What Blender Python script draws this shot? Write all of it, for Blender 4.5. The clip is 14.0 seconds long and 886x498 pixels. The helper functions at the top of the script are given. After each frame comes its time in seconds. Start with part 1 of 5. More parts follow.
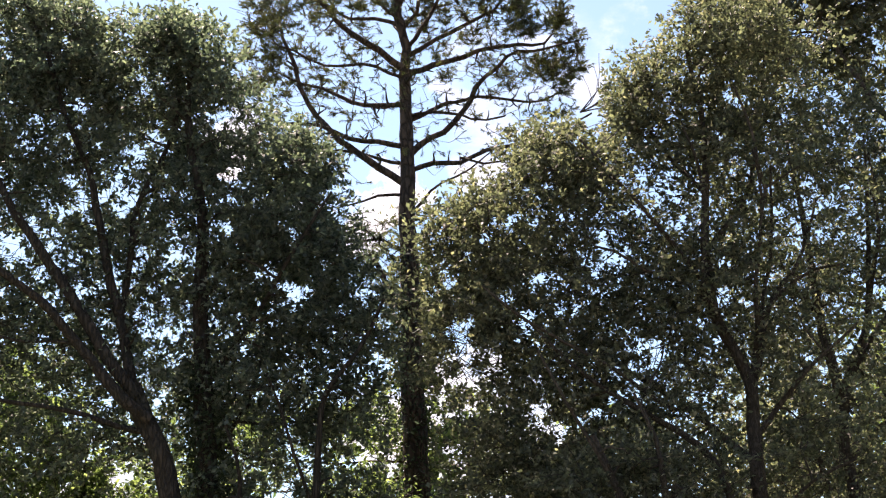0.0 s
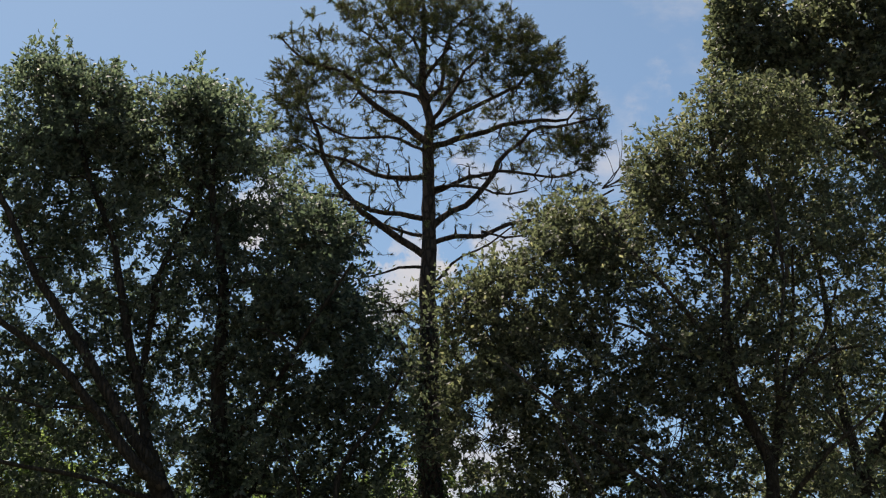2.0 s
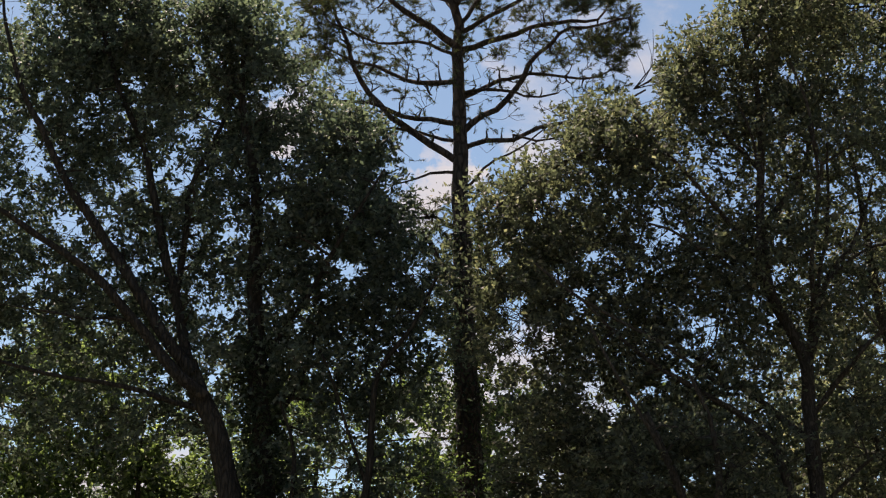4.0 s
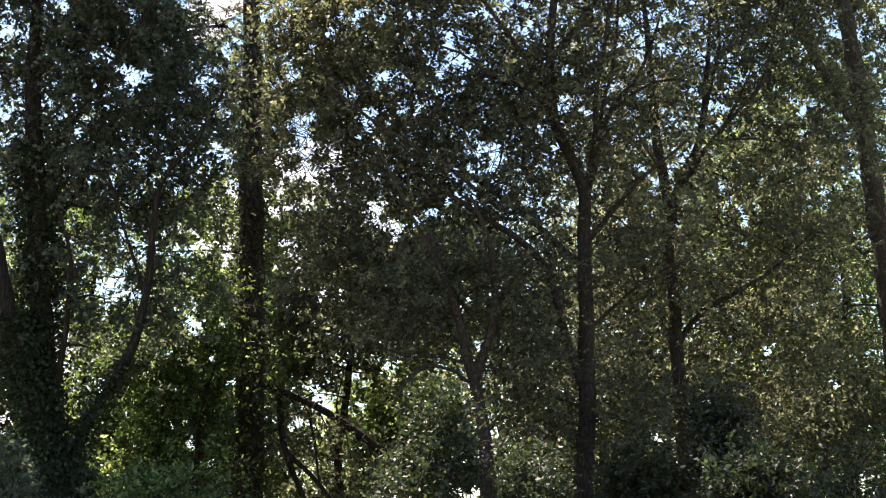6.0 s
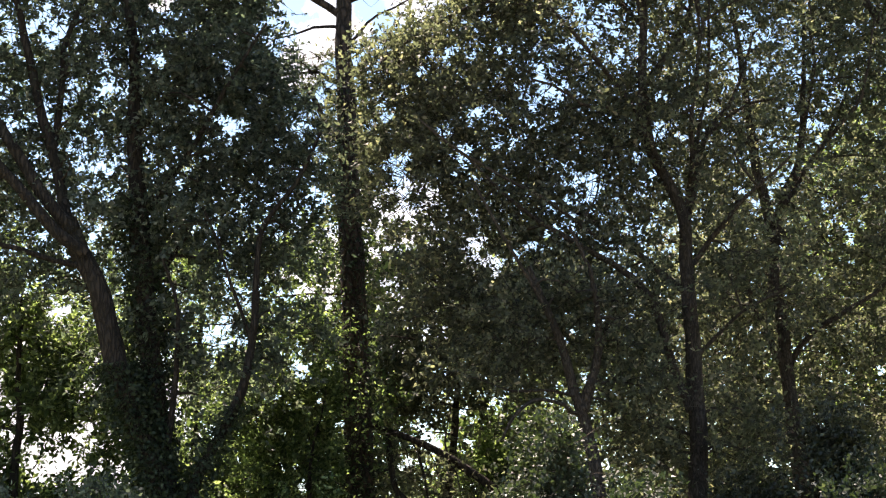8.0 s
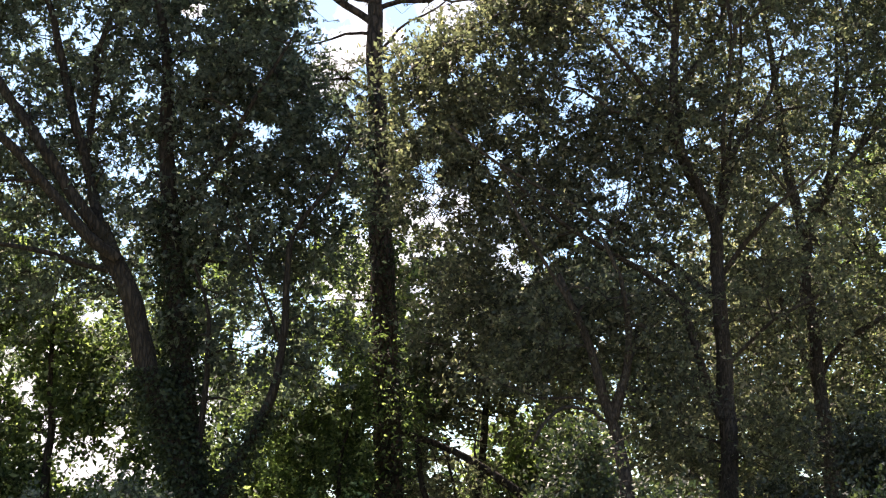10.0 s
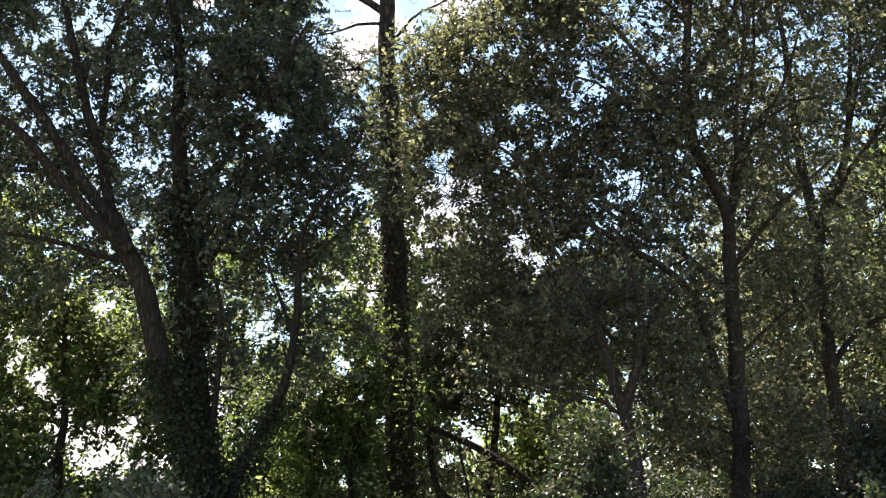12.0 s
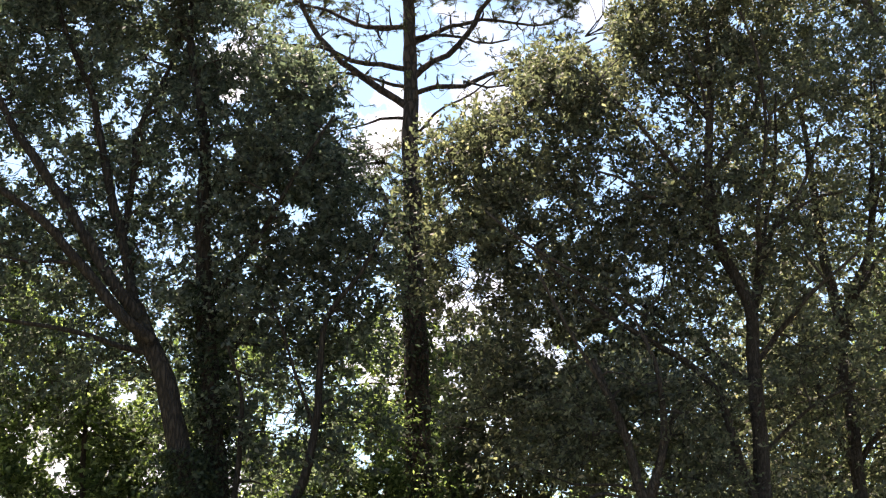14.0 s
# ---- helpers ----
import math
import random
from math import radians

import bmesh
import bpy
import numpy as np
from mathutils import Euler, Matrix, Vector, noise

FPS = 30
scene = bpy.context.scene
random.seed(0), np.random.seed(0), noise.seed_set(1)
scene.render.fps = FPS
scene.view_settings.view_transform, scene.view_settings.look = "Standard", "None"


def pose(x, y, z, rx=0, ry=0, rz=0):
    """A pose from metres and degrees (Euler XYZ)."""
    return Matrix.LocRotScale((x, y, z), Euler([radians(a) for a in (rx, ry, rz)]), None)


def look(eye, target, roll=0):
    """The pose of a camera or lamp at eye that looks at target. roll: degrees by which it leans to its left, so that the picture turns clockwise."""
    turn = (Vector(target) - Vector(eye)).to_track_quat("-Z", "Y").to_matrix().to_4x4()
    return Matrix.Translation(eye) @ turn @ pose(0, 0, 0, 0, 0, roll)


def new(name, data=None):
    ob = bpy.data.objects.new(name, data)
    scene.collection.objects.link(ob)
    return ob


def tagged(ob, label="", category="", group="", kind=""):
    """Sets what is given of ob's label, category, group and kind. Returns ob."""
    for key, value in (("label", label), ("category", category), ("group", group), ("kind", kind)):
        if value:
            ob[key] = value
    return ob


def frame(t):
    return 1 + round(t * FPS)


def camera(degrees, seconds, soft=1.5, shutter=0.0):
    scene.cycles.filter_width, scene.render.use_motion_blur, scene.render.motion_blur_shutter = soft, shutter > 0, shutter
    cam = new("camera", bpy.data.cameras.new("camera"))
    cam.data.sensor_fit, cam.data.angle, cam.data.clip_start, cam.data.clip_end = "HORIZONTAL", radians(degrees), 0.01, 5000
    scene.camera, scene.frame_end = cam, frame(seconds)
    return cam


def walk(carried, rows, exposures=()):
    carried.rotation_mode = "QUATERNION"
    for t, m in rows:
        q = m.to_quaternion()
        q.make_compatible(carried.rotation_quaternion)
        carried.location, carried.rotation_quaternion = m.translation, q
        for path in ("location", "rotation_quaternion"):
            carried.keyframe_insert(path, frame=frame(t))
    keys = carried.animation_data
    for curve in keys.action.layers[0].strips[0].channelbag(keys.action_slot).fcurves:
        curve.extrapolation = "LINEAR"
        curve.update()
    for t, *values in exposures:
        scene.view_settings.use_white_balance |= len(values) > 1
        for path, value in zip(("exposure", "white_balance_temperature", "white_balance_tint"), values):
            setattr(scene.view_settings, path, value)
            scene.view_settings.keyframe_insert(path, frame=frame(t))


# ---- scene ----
PATH = [
    (0.0, pose(0, 0, 1.6, 110.051, 0.632, -1.385)),
    (0.5, pose(0, 0, 1.6, 112.902, -0.375, -1.270)),
    (1.0, pose(0, 0, 1.6, 115.331, -0.755, -1.363)),
    (1.2, pose(0, 0, 1.6, 115.190, -0.830, -1.404)),
    (1.5, pose(0, 0, 1.6, 114.365, -0.697, -1.319)),
    (2.0, pose(0, 0, 1.6, 113.029, -0.723, -1.018)),
    (2.2, pose(0, 0, 1.6, 112.710, -0.807, -0.836)),
    (4.3, pose(0, 0, 1.6, 107.954, 0.391, 1.302)),
    (4.5, pose(0, 0, 1.6, 107.033, 0.758, 1.579)),
    (5.0, pose(0, 0, 1.6, 104.841, 1.779, -0.519)),
    (5.5, pose(0, 0, 1.6, 102.858, 1.172, -5.817)),
    (6.0, pose(0, 0, 1.6, 101.757, -0.400, -8.426)),
    (6.2, pose(0, 0, 1.6, 101.630, 0.000, -7.660)),
    (6.5, pose(0, 0, 1.6, 101.500, 0.939, -6.662)),
    (7.0, pose(0, 0, 1.6, 101.723, 1.427, -6.203)),
    (7.5, pose(0, 0, 1.6, 102.927, 1.375, -4.925)),
    (8.0, pose(0, 0, 1.6, 103.227, 1.362, -3.842)),
    (8.5, pose(0, 0, 1.6, 103.209, 0.855, -2.976)),
    (8.7, pose(0, 0, 1.6, 103.188, 0.737, -2.783)),
    (10.8, pose(0, 0, 1.6, 103.674, 0.922, -2.615)),
    (11.0, pose(0, 0, 1.6, 103.501, 0.824, -2.348)),
    (11.5, pose(0, 0, 1.6, 103.238, 0.750, -2.011)),
    (12.0, pose(0, 0, 1.6, 103.141, 0.673, -2.242)),
    (12.5, pose(0, 0, 1.6, 103.141, 0.623, -2.182)),
    (13.0, pose(0, 0, 1.6, 103.309, 0.350, -2.140)),
    (13.5, pose(0, 0, 1.6, 104.019, 0.128, -2.073)),
    (14.0, pose(0, 0, 1.6, 106.949, 0.108, -1.458)),
]
EXPOSURES = [
    (0.0, 2.1, 7300, 26), (0.5, 1.63, 7150, 18), (1.0, 1.2, 6850, 13), (1.5, 0.92, 6750, 14), (2.2, 0.9, 6950, 17), (4.3, 1.08, 7250, 22), (5.0, 1.42, 7250, 22),
    (5.6, 1.7, 7250, 22), (6.2, 2.32, 7250, 22), (7.0, 2.26, 7250, 22), (8.0, 2.26, 7250, 22), (11.0, 2.26, 7250, 22), (13.0, 2.26, 7250, 22), (14.0, 2.18, 7250, 22),
]
cam = camera(35.05, 14.0, soft=1.2)
walk(cam, PATH, exposures=EXPOSURES)

# ---- sky and sun ----
SUN_AZ, SUN_EL = -29.0, 61.0          # degrees; azimuth from +y towards +x
world = bpy.data.worlds.new("sky")
scene.world = world
world.use_nodes = True
wn, wl = world.node_tree.nodes, world.node_tree.links
wn.clear()
w_out = wn.new("ShaderNodeOutputWorld")
w_sky = wn.new("ShaderNodeTexSky")
w_sky.sky_type = "NISHITA"
w_sky.sun_disc = False
w_sky.sun_elevation = radians(SUN_EL)
w_sky.sun_rotation = radians(SUN_AZ)
w_sky.air_density, w_sky.dust_density, w_sky.ozone_density = 0.95, 0.5, 1.0
w_bg = wn.new("ShaderNodeBackground")
w_bg.inputs["Strength"].default_value = 0.067
w_cloud = wn.new("ShaderNodeBackground")
w_cloud.inputs["Color"].default_value = (0.93, 0.97, 1.03, 1)
w_cloud.inputs["Strength"].default_value = 0.36
w_co = wn.new("ShaderNodeTexCoord")
w_map = wn.new("ShaderNodeMapping")
w_map.inputs["Scale"].default_value = (1.0, 1.0, 2.2)
w_map.inputs["Location"].default_value = (0.35, 0.0, 0.12)
w_no = wn.new("ShaderNodeTexNoise")
w_no.inputs["Scale"].default_value = 9.0
w_no.inputs["Detail"].default_value = 7.0
w_no.inputs["Roughness"].default_value = 0.58
w_sep = wn.new("ShaderNodeSeparateXYZ")
w_low = wn.new("ShaderNodeMapRange")
w_low.inputs["From Min"].default_value, w_low.inputs["From Max"].default_value = 0.02, 0.62
w_low.inputs["To Min"].default_value, w_low.inputs["To Max"].default_value = 0.0, -0.36
w_add = wn.new("ShaderNodeMath")
w_ramp = wn.new("ShaderNodeMapRange")
w_ramp.interpolation_type = "SMOOTHSTEP"
w_ramp.inputs["From Min"].default_value, w_ramp.inputs["From Max"].default_value = 0.50, 0.86
w_mix = wn.new("ShaderNodeMixShader")
wl.new(w_co.outputs["Generated"], w_map.inputs["Vector"])
wl.new(w_map.outputs["Vector"], w_no.inputs["Vector"])
wl.new(w_co.outputs["Generated"], w_sep.inputs[0])
wl.new(w_sep.outputs["Z"], w_low.inputs["Value"])
wl.new(w_no.outputs["Fac"], w_add.inputs[0])
wl.new(w_low.outputs["Result"], w_add.inputs[1])
# fair-weather clouds: way to the middle, how near its edge lies, how thick it is
CLOUDS = [((-0.022, 0.929, 0.367), 0.9992, 0.44), ((0.185, 0.835, 0.518), 0.9965, 0.30), ((0.10, 0.893, 0.436), 0.9955, 0.34), ((-0.13, 0.90, 0.413), 0.999, 0.52),
          ((0.05, 0.975, 0.215), 0.9955, 0.4), ((-0.2, 0.975, 0.09), 0.99, 0.42), ((-0.75, 0.35, 0.55), 0.95, 0.25), ((0.6, -0.55, 0.6), 0.93, 0.25)]
w_sum = w_add.outputs[0]
# the clouds' ragged rims
w_rag = wn.new("ShaderNodeTexNoise")
w_rag.inputs["Scale"].default_value, w_rag.inputs["Detail"].default_value, w_rag.inputs["Roughness"].default_value = 15.0, 8.0, 0.62
w_off = wn.new("ShaderNodeVectorMath")
w_off.operation = "MULTIPLY_ADD"
w_off.inputs[1].default_value = (0.22, 0.22, 0.16)
w_shift = wn.new("ShaderNodeVectorMath")
w_shift.inputs[1].default_value = (-0.11, -0.11, -0.08)
wl.new(w_co.outputs["Generated"], w_rag.inputs["Vector"])
wl.new(w_rag.outputs["Color"], w_off.inputs[0])
wl.new(w_co.outputs["Generated"], w_off.inputs[2])
wl.new(w_off.outputs["Vector"], w_shift.inputs[0])
w_way = wn.new("ShaderNodeVectorMath")
w_way.operation = "NORMALIZE"
wl.new(w_shift.outputs["Vector"], w_way.inputs[0])
for way, edge, thick in CLOUDS:
    w_dot = wn.new("ShaderNodeVectorMath")
    w_dot.operation = "DOT_PRODUCT"
    w_dot.inputs[1].default_value = Vector(way).normalized()
    wl.new(w_way.outputs["Vector"], w_dot.inputs[0])
    w_near = wn.new("ShaderNodeMapRange")
    w_near.interpolation_type = "SMOOTHSTEP"
    w_near.inputs["From Min"].default_value, w_near.inputs["From Max"].default_value = edge, 1.0 - 0.25 * (1.0 - edge)
    w_near.inputs["To Max"].default_value = thick
    wl.new(w_dot.outputs["Value"], w_near.inputs["Value"])
    w_more = wn.new("ShaderNodeMath")
    wl.new(w_sum, w_more.inputs[0])
    wl.new(w_near.outputs["Result"], w_more.inputs[1])
    w_sum = w_more.outputs[0]
wl.new(w_sum, w_ramp.inputs["Value"])
w_hue = wn.new("ShaderNodeMix")
w_hue.data_type, w_hue.blend_type = "RGBA", "MULTIPLY"
w_hue.inputs["Factor"].default_value = 1.0
w_hue.inputs["B"].default_value = (0.90, 1.04, 1.0, 1)
wl.new(w_sky.outputs["Color"], w_hue.inputs["A"])
wl.new(w_hue.outputs["Result"], w_bg.inputs["Color"])
wl.new(w_ramp.outputs["Result"], w_mix.inputs["Fac"])
wl.new(w_bg.outputs[0], w_mix.inputs[1])
wl.new(w_cloud.outputs[0], w_mix.inputs[2])
wl.new(w_mix.outputs[0], w_out.inputs["Surface"])

sun = new("sun", bpy.data.lights.new("sun", "SUN"))
sun.data.energy, sun.data.angle, sun.data.color = 5.0, radians(0.53), (1.0, 0.94, 0.84)
sa, se = radians(SUN_AZ), radians(SUN_EL)
sun.matrix_world = look((60 * math.sin(sa) * math.cos(se), 60 * math.cos(sa) * math.cos(se), 60 * math.sin(se)), (0, 0, 0))


# ---- materials ----
def fresh(name):
    m = bpy.data.materials.new(name)
    m.use_nodes = True
    m.node_tree.nodes.clear()
    return m, m.node_tree.nodes, m.node_tree.links


def ramp_of(nodes, stops):
    r = nodes.new("ShaderNodeValToRGB")
    while len(r.color_ramp.elements) < len(stops):
        r.color_ramp.elements.new(0.5)
    for e, (at, c) in zip(r.color_ramp.elements, stops):
        e.position, e.color = at, (*c, 1)
    return r


def leaf_material(name, stops, through_tint, share, rough=0.55, spec=0.18):
    """Leaves: each one its own tone, glossy above, letting light through."""
    m, n, l = fresh(name)
    out = n.new("ShaderNodeOutputMaterial")
    geo = n.new("ShaderNodeNewGeometry")
    ramp = ramp_of(n, stops)
    l.new(geo.outputs["Random Per Island"], ramp.inputs["Fac"])
    co = n.new("ShaderNodeTexCoord")
    patch = n.new("ShaderNodeTexNoise")
    patch.inputs["Scale"].default_value, patch.inputs["Detail"].default_value = 0.8, 3.0
    l.new(co.outputs["Object"], patch.inputs["Vector"])
    hsv = n.new("ShaderNodeHueSaturation")
    spread = n.new("ShaderNodeMapRange")
    spread.inputs["From Min"].default_value, spread.inputs["From Max"].default_value = 0.3, 0.7
    spread.inputs["To Min"].default_value, spread.inputs["To Max"].default_value = 0.75, 1.3
    l.new(patch.outputs["Fac"], spread.inputs["Value"])
    l.new(spread.outputs["Result"], hsv.inputs["Value"])
    l.new(ramp.outputs["Color"], hsv.inputs["Color"])
    vein = n.new("ShaderNodeTexNoise")
    vein.inputs["Scale"].default_value, vein.inputs["Detail"].default_value = 60.0, 2.0
    l.new(co.outputs["Object"], vein.inputs["Vector"])
    bump = n.new("ShaderNodeBump")
    bump.inputs["Strength"].default_value, bump.inputs["Distance"].default_value = 0.5, 0.01
    l.new(vein.outputs["Fac"], bump.inputs["Height"])
    p = n.new("ShaderNodeBsdfPrincipled")
    p.inputs["Roughness"].default_value = rough
    p.inputs["Specular IOR Level"].default_value = spec
    l.new(hsv.outputs["Color"], p.inputs["Base Color"])
    l.new(bump.outputs["Normal"], p.inputs["Normal"])
    tr = n.new("ShaderNodeBsdfTranslucent")
    tint = n.new("ShaderNodeMix")
    tint.data_type, tint.blend_type = "RGBA", "MULTIPLY"
    tint.inputs["Factor"].default_value = 1.0
    l.new(hsv.outputs["Color"], tint.inputs["A"])
    tint.inputs["B"].default_value = (*through_tint, 1)
    l.new(tint.outputs["Result"], tr.inputs["Color"])
    mix = n.new("ShaderNodeMixShader")
    mix.inputs["Fac"].default_value = share
    l.new(p.outputs[0], mix.inputs[1])
    l.new(tr.outputs[0], mix.inputs[2])
    l.new(mix.outputs[0], out.inputs["Surface"])
    return m


def bark_material(name, dark, light, scale, stretch=0.22, depth=0.03):
    """Bark: plates and furrows drawn out along the stem, lichen patches and grain."""
    m, n, l = fresh(name)
    out = n.new("ShaderNodeOutputMaterial")
    p = n.new("ShaderNodeBsdfPrincipled")
    p.inputs["Roughness"].default_value = 0.92
    p.inputs["Specular IOR Level"].default_value = 0.2
    co = n.new("ShaderNodeTexCoord")
    mp = n.new("ShaderNodeMapping")
    mp.inputs["Scale"].default_value = (1, 1, stretch)
    l.new(co.outputs["Object"], mp.inputs["Vector"])
    warp = n.new("ShaderNodeTexNoise")
    warp.inputs["Scale"].default_value, warp.inputs["Detail"].default_value = scale * 0.6, 4.0
    l.new(mp.outputs["Vector"], warp.inputs["Vector"])
    add = n.new("ShaderNodeMix")
    add.data_type, add.blend_type = "RGBA", "LINEAR_LIGHT"
    add.inputs["Factor"].default_value = 0.12
    l.new(mp.outputs["Vector"], add.inputs["A"])
    l.new(warp.outputs["Color"], add.inputs["B"])
    vor = n.new("ShaderNodeTexVoronoi")
    vor.feature = "DISTANCE_TO_EDGE"
    vor.inputs["Scale"].default_value = scale
    l.new(add.outputs["Result"], vor.inputs["Vector"])
    plate = n.new("ShaderNodeMapRange")
    plate.inputs["From Max"].default_value = 0.22
    l.new(vor.outputs["Distance"], plate.inputs["Value"])
    grain = n.new("ShaderNodeTexNoise")
    grain.inputs["Scale"].default_value, grain.inputs["Detail"].default_value = 38.0, 6.0
    l.new(co.outputs["Object"], grain.inputs["Vector"])
    h = n.new("ShaderNodeMath")
    h.operation = "MULTIPLY_ADD"
    l.new(grain.outputs["Fac"], h.inputs[0])
    h.inputs[1].default_value = 0.45
    l.new(plate.outputs["Result"], h.inputs[2])
    ramp = ramp_of(n, [(0.15, dark), (0.75, tuple(0.5 * (a + b) for a, b in zip(dark, light))), (1.0, light)])
    half = n.new("ShaderNodeMath")
    half.operation = "MULTIPLY"
    half.inputs[1].default_value = 0.7
    l.new(h.outputs[0], half.inputs[0])
    l.new(half.outputs[0], ramp.inputs["Fac"])
    lich = n.new("ShaderNodeTexNoise")
    lich.inputs["Scale"].default_value, lich.inputs["Detail"].default_value = 1.7, 8.0
    l.new(co.outputs["Object"], lich.inputs["Vector"])
    lr = n.new("ShaderNodeMapRange")
    lr.inputs["From Min"].default_value, lr.inputs["From Max"].default_value = 0.55, 0.7
    lr.inputs["To Max"].default_value = 0.06
    l.new(lich.outputs["Fac"], lr.inputs["Value"])
    lm = n.new("ShaderNodeMix")
    lm.data_type = "RGBA"
    l.new(lr.outputs["Result"], lm.inputs["Factor"])
    l.new(ramp.outputs["Color"], lm.inputs["A"])
    lm.inputs["B"].default_value = (0.16, 0.17, 0.13, 1)
    l.new(lm.outputs["Result"], p.inputs["Base Color"])
    b = n.new("ShaderNodeBump")
    b.inputs["Strength"].default_value, b.inputs["Distance"].default_value = 0.9, depth
    l.new(h.outputs[0], b.inputs["Height"])
    l.new(b.outputs["Normal"], p.inputs["Normal"])
    l.new(p.outputs[0], out.inputs["Surface"])
    return m


def ground_material():
    m, n, l = fresh("bounce_floor")
    out = n.new("ShaderNodeOutputMaterial")
    p = n.new("ShaderNodeBsdfPrincipled")
    p.inputs["Roughness"].default_value = 0.95
    co = n.new("ShaderNodeTexCoord")
    a = n.new("ShaderNodeTexNoise")
    a.inputs["Scale"].default_value, a.inputs["Detail"].default_value = 0.25, 6.0
    c = n.new("ShaderNodeTexNoise")
    c.inputs["Scale"].default_value, c.inputs["Detail"].default_value = 14.0, 6.0
    l.new(co.outputs["Object"], a.inputs["Vector"])
    l.new(co.outputs["Object"], c.inputs["Vector"])
    # unseen ground, toned lighter to bounce light up into the leaves
    r1 = ramp_of(n, [(0.35, (0.10, 0.13, 0.045)), (0.65, (0.22, 0.18, 0.10))])
    r2 = ramp_of(n, [(0.3, (0.45, 0.45, 0.45)), (0.7, (1.0, 1.0, 1.0))])
    l.new(a.outputs["Fac"], r1.inputs["Fac"])
    l.new(c.outputs["Fac"], r2.inputs["Fac"])
    mx = n.new("ShaderNodeMix")
    mx.data_type, mx.blend_type = "RGBA", "MULTIPLY"
    mx.inputs["Factor"].default_value = 1.0
    l.new(r1.outputs["Color"], mx.inputs["A"])
    l.new(r2.outputs["Color"], mx.inputs["B"])
    l.new(mx.outputs["Result"], p.inputs["Base Color"])
    b = n.new("ShaderNodeBump")
    b.inputs["Distance"].default_value = 0.05
    l.new(c.outputs["Fac"], b.inputs["Height"])
    l.new(b.outputs["Normal"], p.inputs["Normal"])
    l.new(p.outputs[0], out.inputs["Surface"])
    return m


OAK = leaf_material("oak_leaf", [(0.0, (0.0338, 0.0393, 0.0344)), (0.5, (0.0751, 0.0836, 0.0717)), (0.9, (0.1164, 0.1189, 0.0992)), (1.0, (0.1807, 0.1686, 0.1488))], (1.5, 1.9, 1.2), 0.5)
OLIVE = leaf_material("olive_leaf", [(0.0, (0.0363, 0.0352, 0.0279)), (0.5, (0.0783, 0.0781, 0.0605)), (0.9, (0.1202, 0.1107, 0.0822)), (1.0, (0.2251, 0.1847, 0.1427))], (1.5, 1.85, 1.15), 0.52)
BRIGHT = leaf_material("bright_leaf", [(0.0, (0.027, 0.0441, 0.0271)), (0.6, (0.0655, 0.0946, 0.0519)), (1.0, (0.1746, 0.2233, 0.1377))], (2.1, 2.15, 1.0), 0.56)
PALE = leaf_material("pale_leaf", [(0.0, (0.0163, 0.0247, 0.0152)), (0.8, (0.0301, 0.0408, 0.0247)), (0.9, (0.0396, 0.0476, 0.0304)), (1.0, (0.1187, 0.1224, 0.1074))], (1.6, 1.85, 0.95), 0.34, 0.5, 0.4)
IVY = leaf_material("ivy_leaf", [(0.0, (0.0207, 0.028, 0.0172)), (0.7, (0.0345, 0.0459, 0.0276)), (1.0, (0.0678, 0.0795, 0.0437))], (1.6, 1.8, 0.8), 0.3, 0.5)
# shade is put into this leaf colour, for the low shrubs
SHADED = leaf_material("shaded_leaf", [(0.0, (0.0175, 0.0205, 0.0114)), (0.8, (0.0325, 0.0367, 0.019)), (1.0, (0.1125, 0.1026, 0.057))], (1.5, 1.8, 0.8), 0.2, 0.4, 0.4)
NEEDLE = leaf_material("pine_needle", [(0.0, (0.037, 0.048, 0.026)), (0.6, (0.061, 0.075, 0.037)), (1.0, (0.111, 0.105, 0.054))], (1.6, 1.6, 0.7), 0.30, 0.45)
BARK = bark_material("oak_bark", (0.018, 0.014, 0.012), (0.052, 0.039, 0.032), 13.0)
PINE_BARK = bark_material("pine_bark", (0.026, 0.019, 0.016), (0.104, 0.070, 0.054), 8.0, 0.4, 0.045)
GREY_BARK = bark_material("grey_bark", (0.026, 0.020, 0.017), (0.086, 0.067, 0.056), 18.0, 0.3, 0.015)
BROWN_BARK = bark_material("brown_bark", (0.025, 0.019, 0.016), (0.080, 0.061, 0.050), 18.0, 0.3, 0.015)
TWIG = bark_material("twig_bark", (0.026, 0.021, 0.017), (0.081, 0.064, 0.052), 30.0, 0.4, 0.006)


# ---- mesh building ----
rng = np.random.default_rng(7)


def link_mesh(name, verts, faces, material, parent, label="", smooth=True):
    me = bpy.data.meshes.new(name)
    me.from_pydata([tuple(v) for v in verts], [], faces)
    me.materials.append(material)
    me.polygons.foreach_set("use_smooth", [smooth] * len(me.polygons))
    ob = new(name, me)
    ob.parent = parent
    return tagged(ob, label)


def quads_mesh(name, verts, quads, material, parent, label="", kind="stuff"):
    """One mesh from arrays of places and of faces with three or four corners."""
    me = bpy.data.meshes.new(name)
    me.vertices.add(len(verts))
    me.vertices.foreach_set("co", np.asarray(verts, np.float32).ravel())
    me.loops.add(quads.size)
    me.loops.foreach_set("vertex_index", quads.astype(np.int32).ravel())
    me.polygons.add(len(quads))
    me.polygons.foreach_set("loop_start", np.arange(0, quads.size, quads.shape[1], dtype=np.int32))
    me.materials.append(material)
    me.update(calc_edges=True)
    ob = new(name, me)
    ob.parent = parent
    return tagged(ob, label, kind=kind)


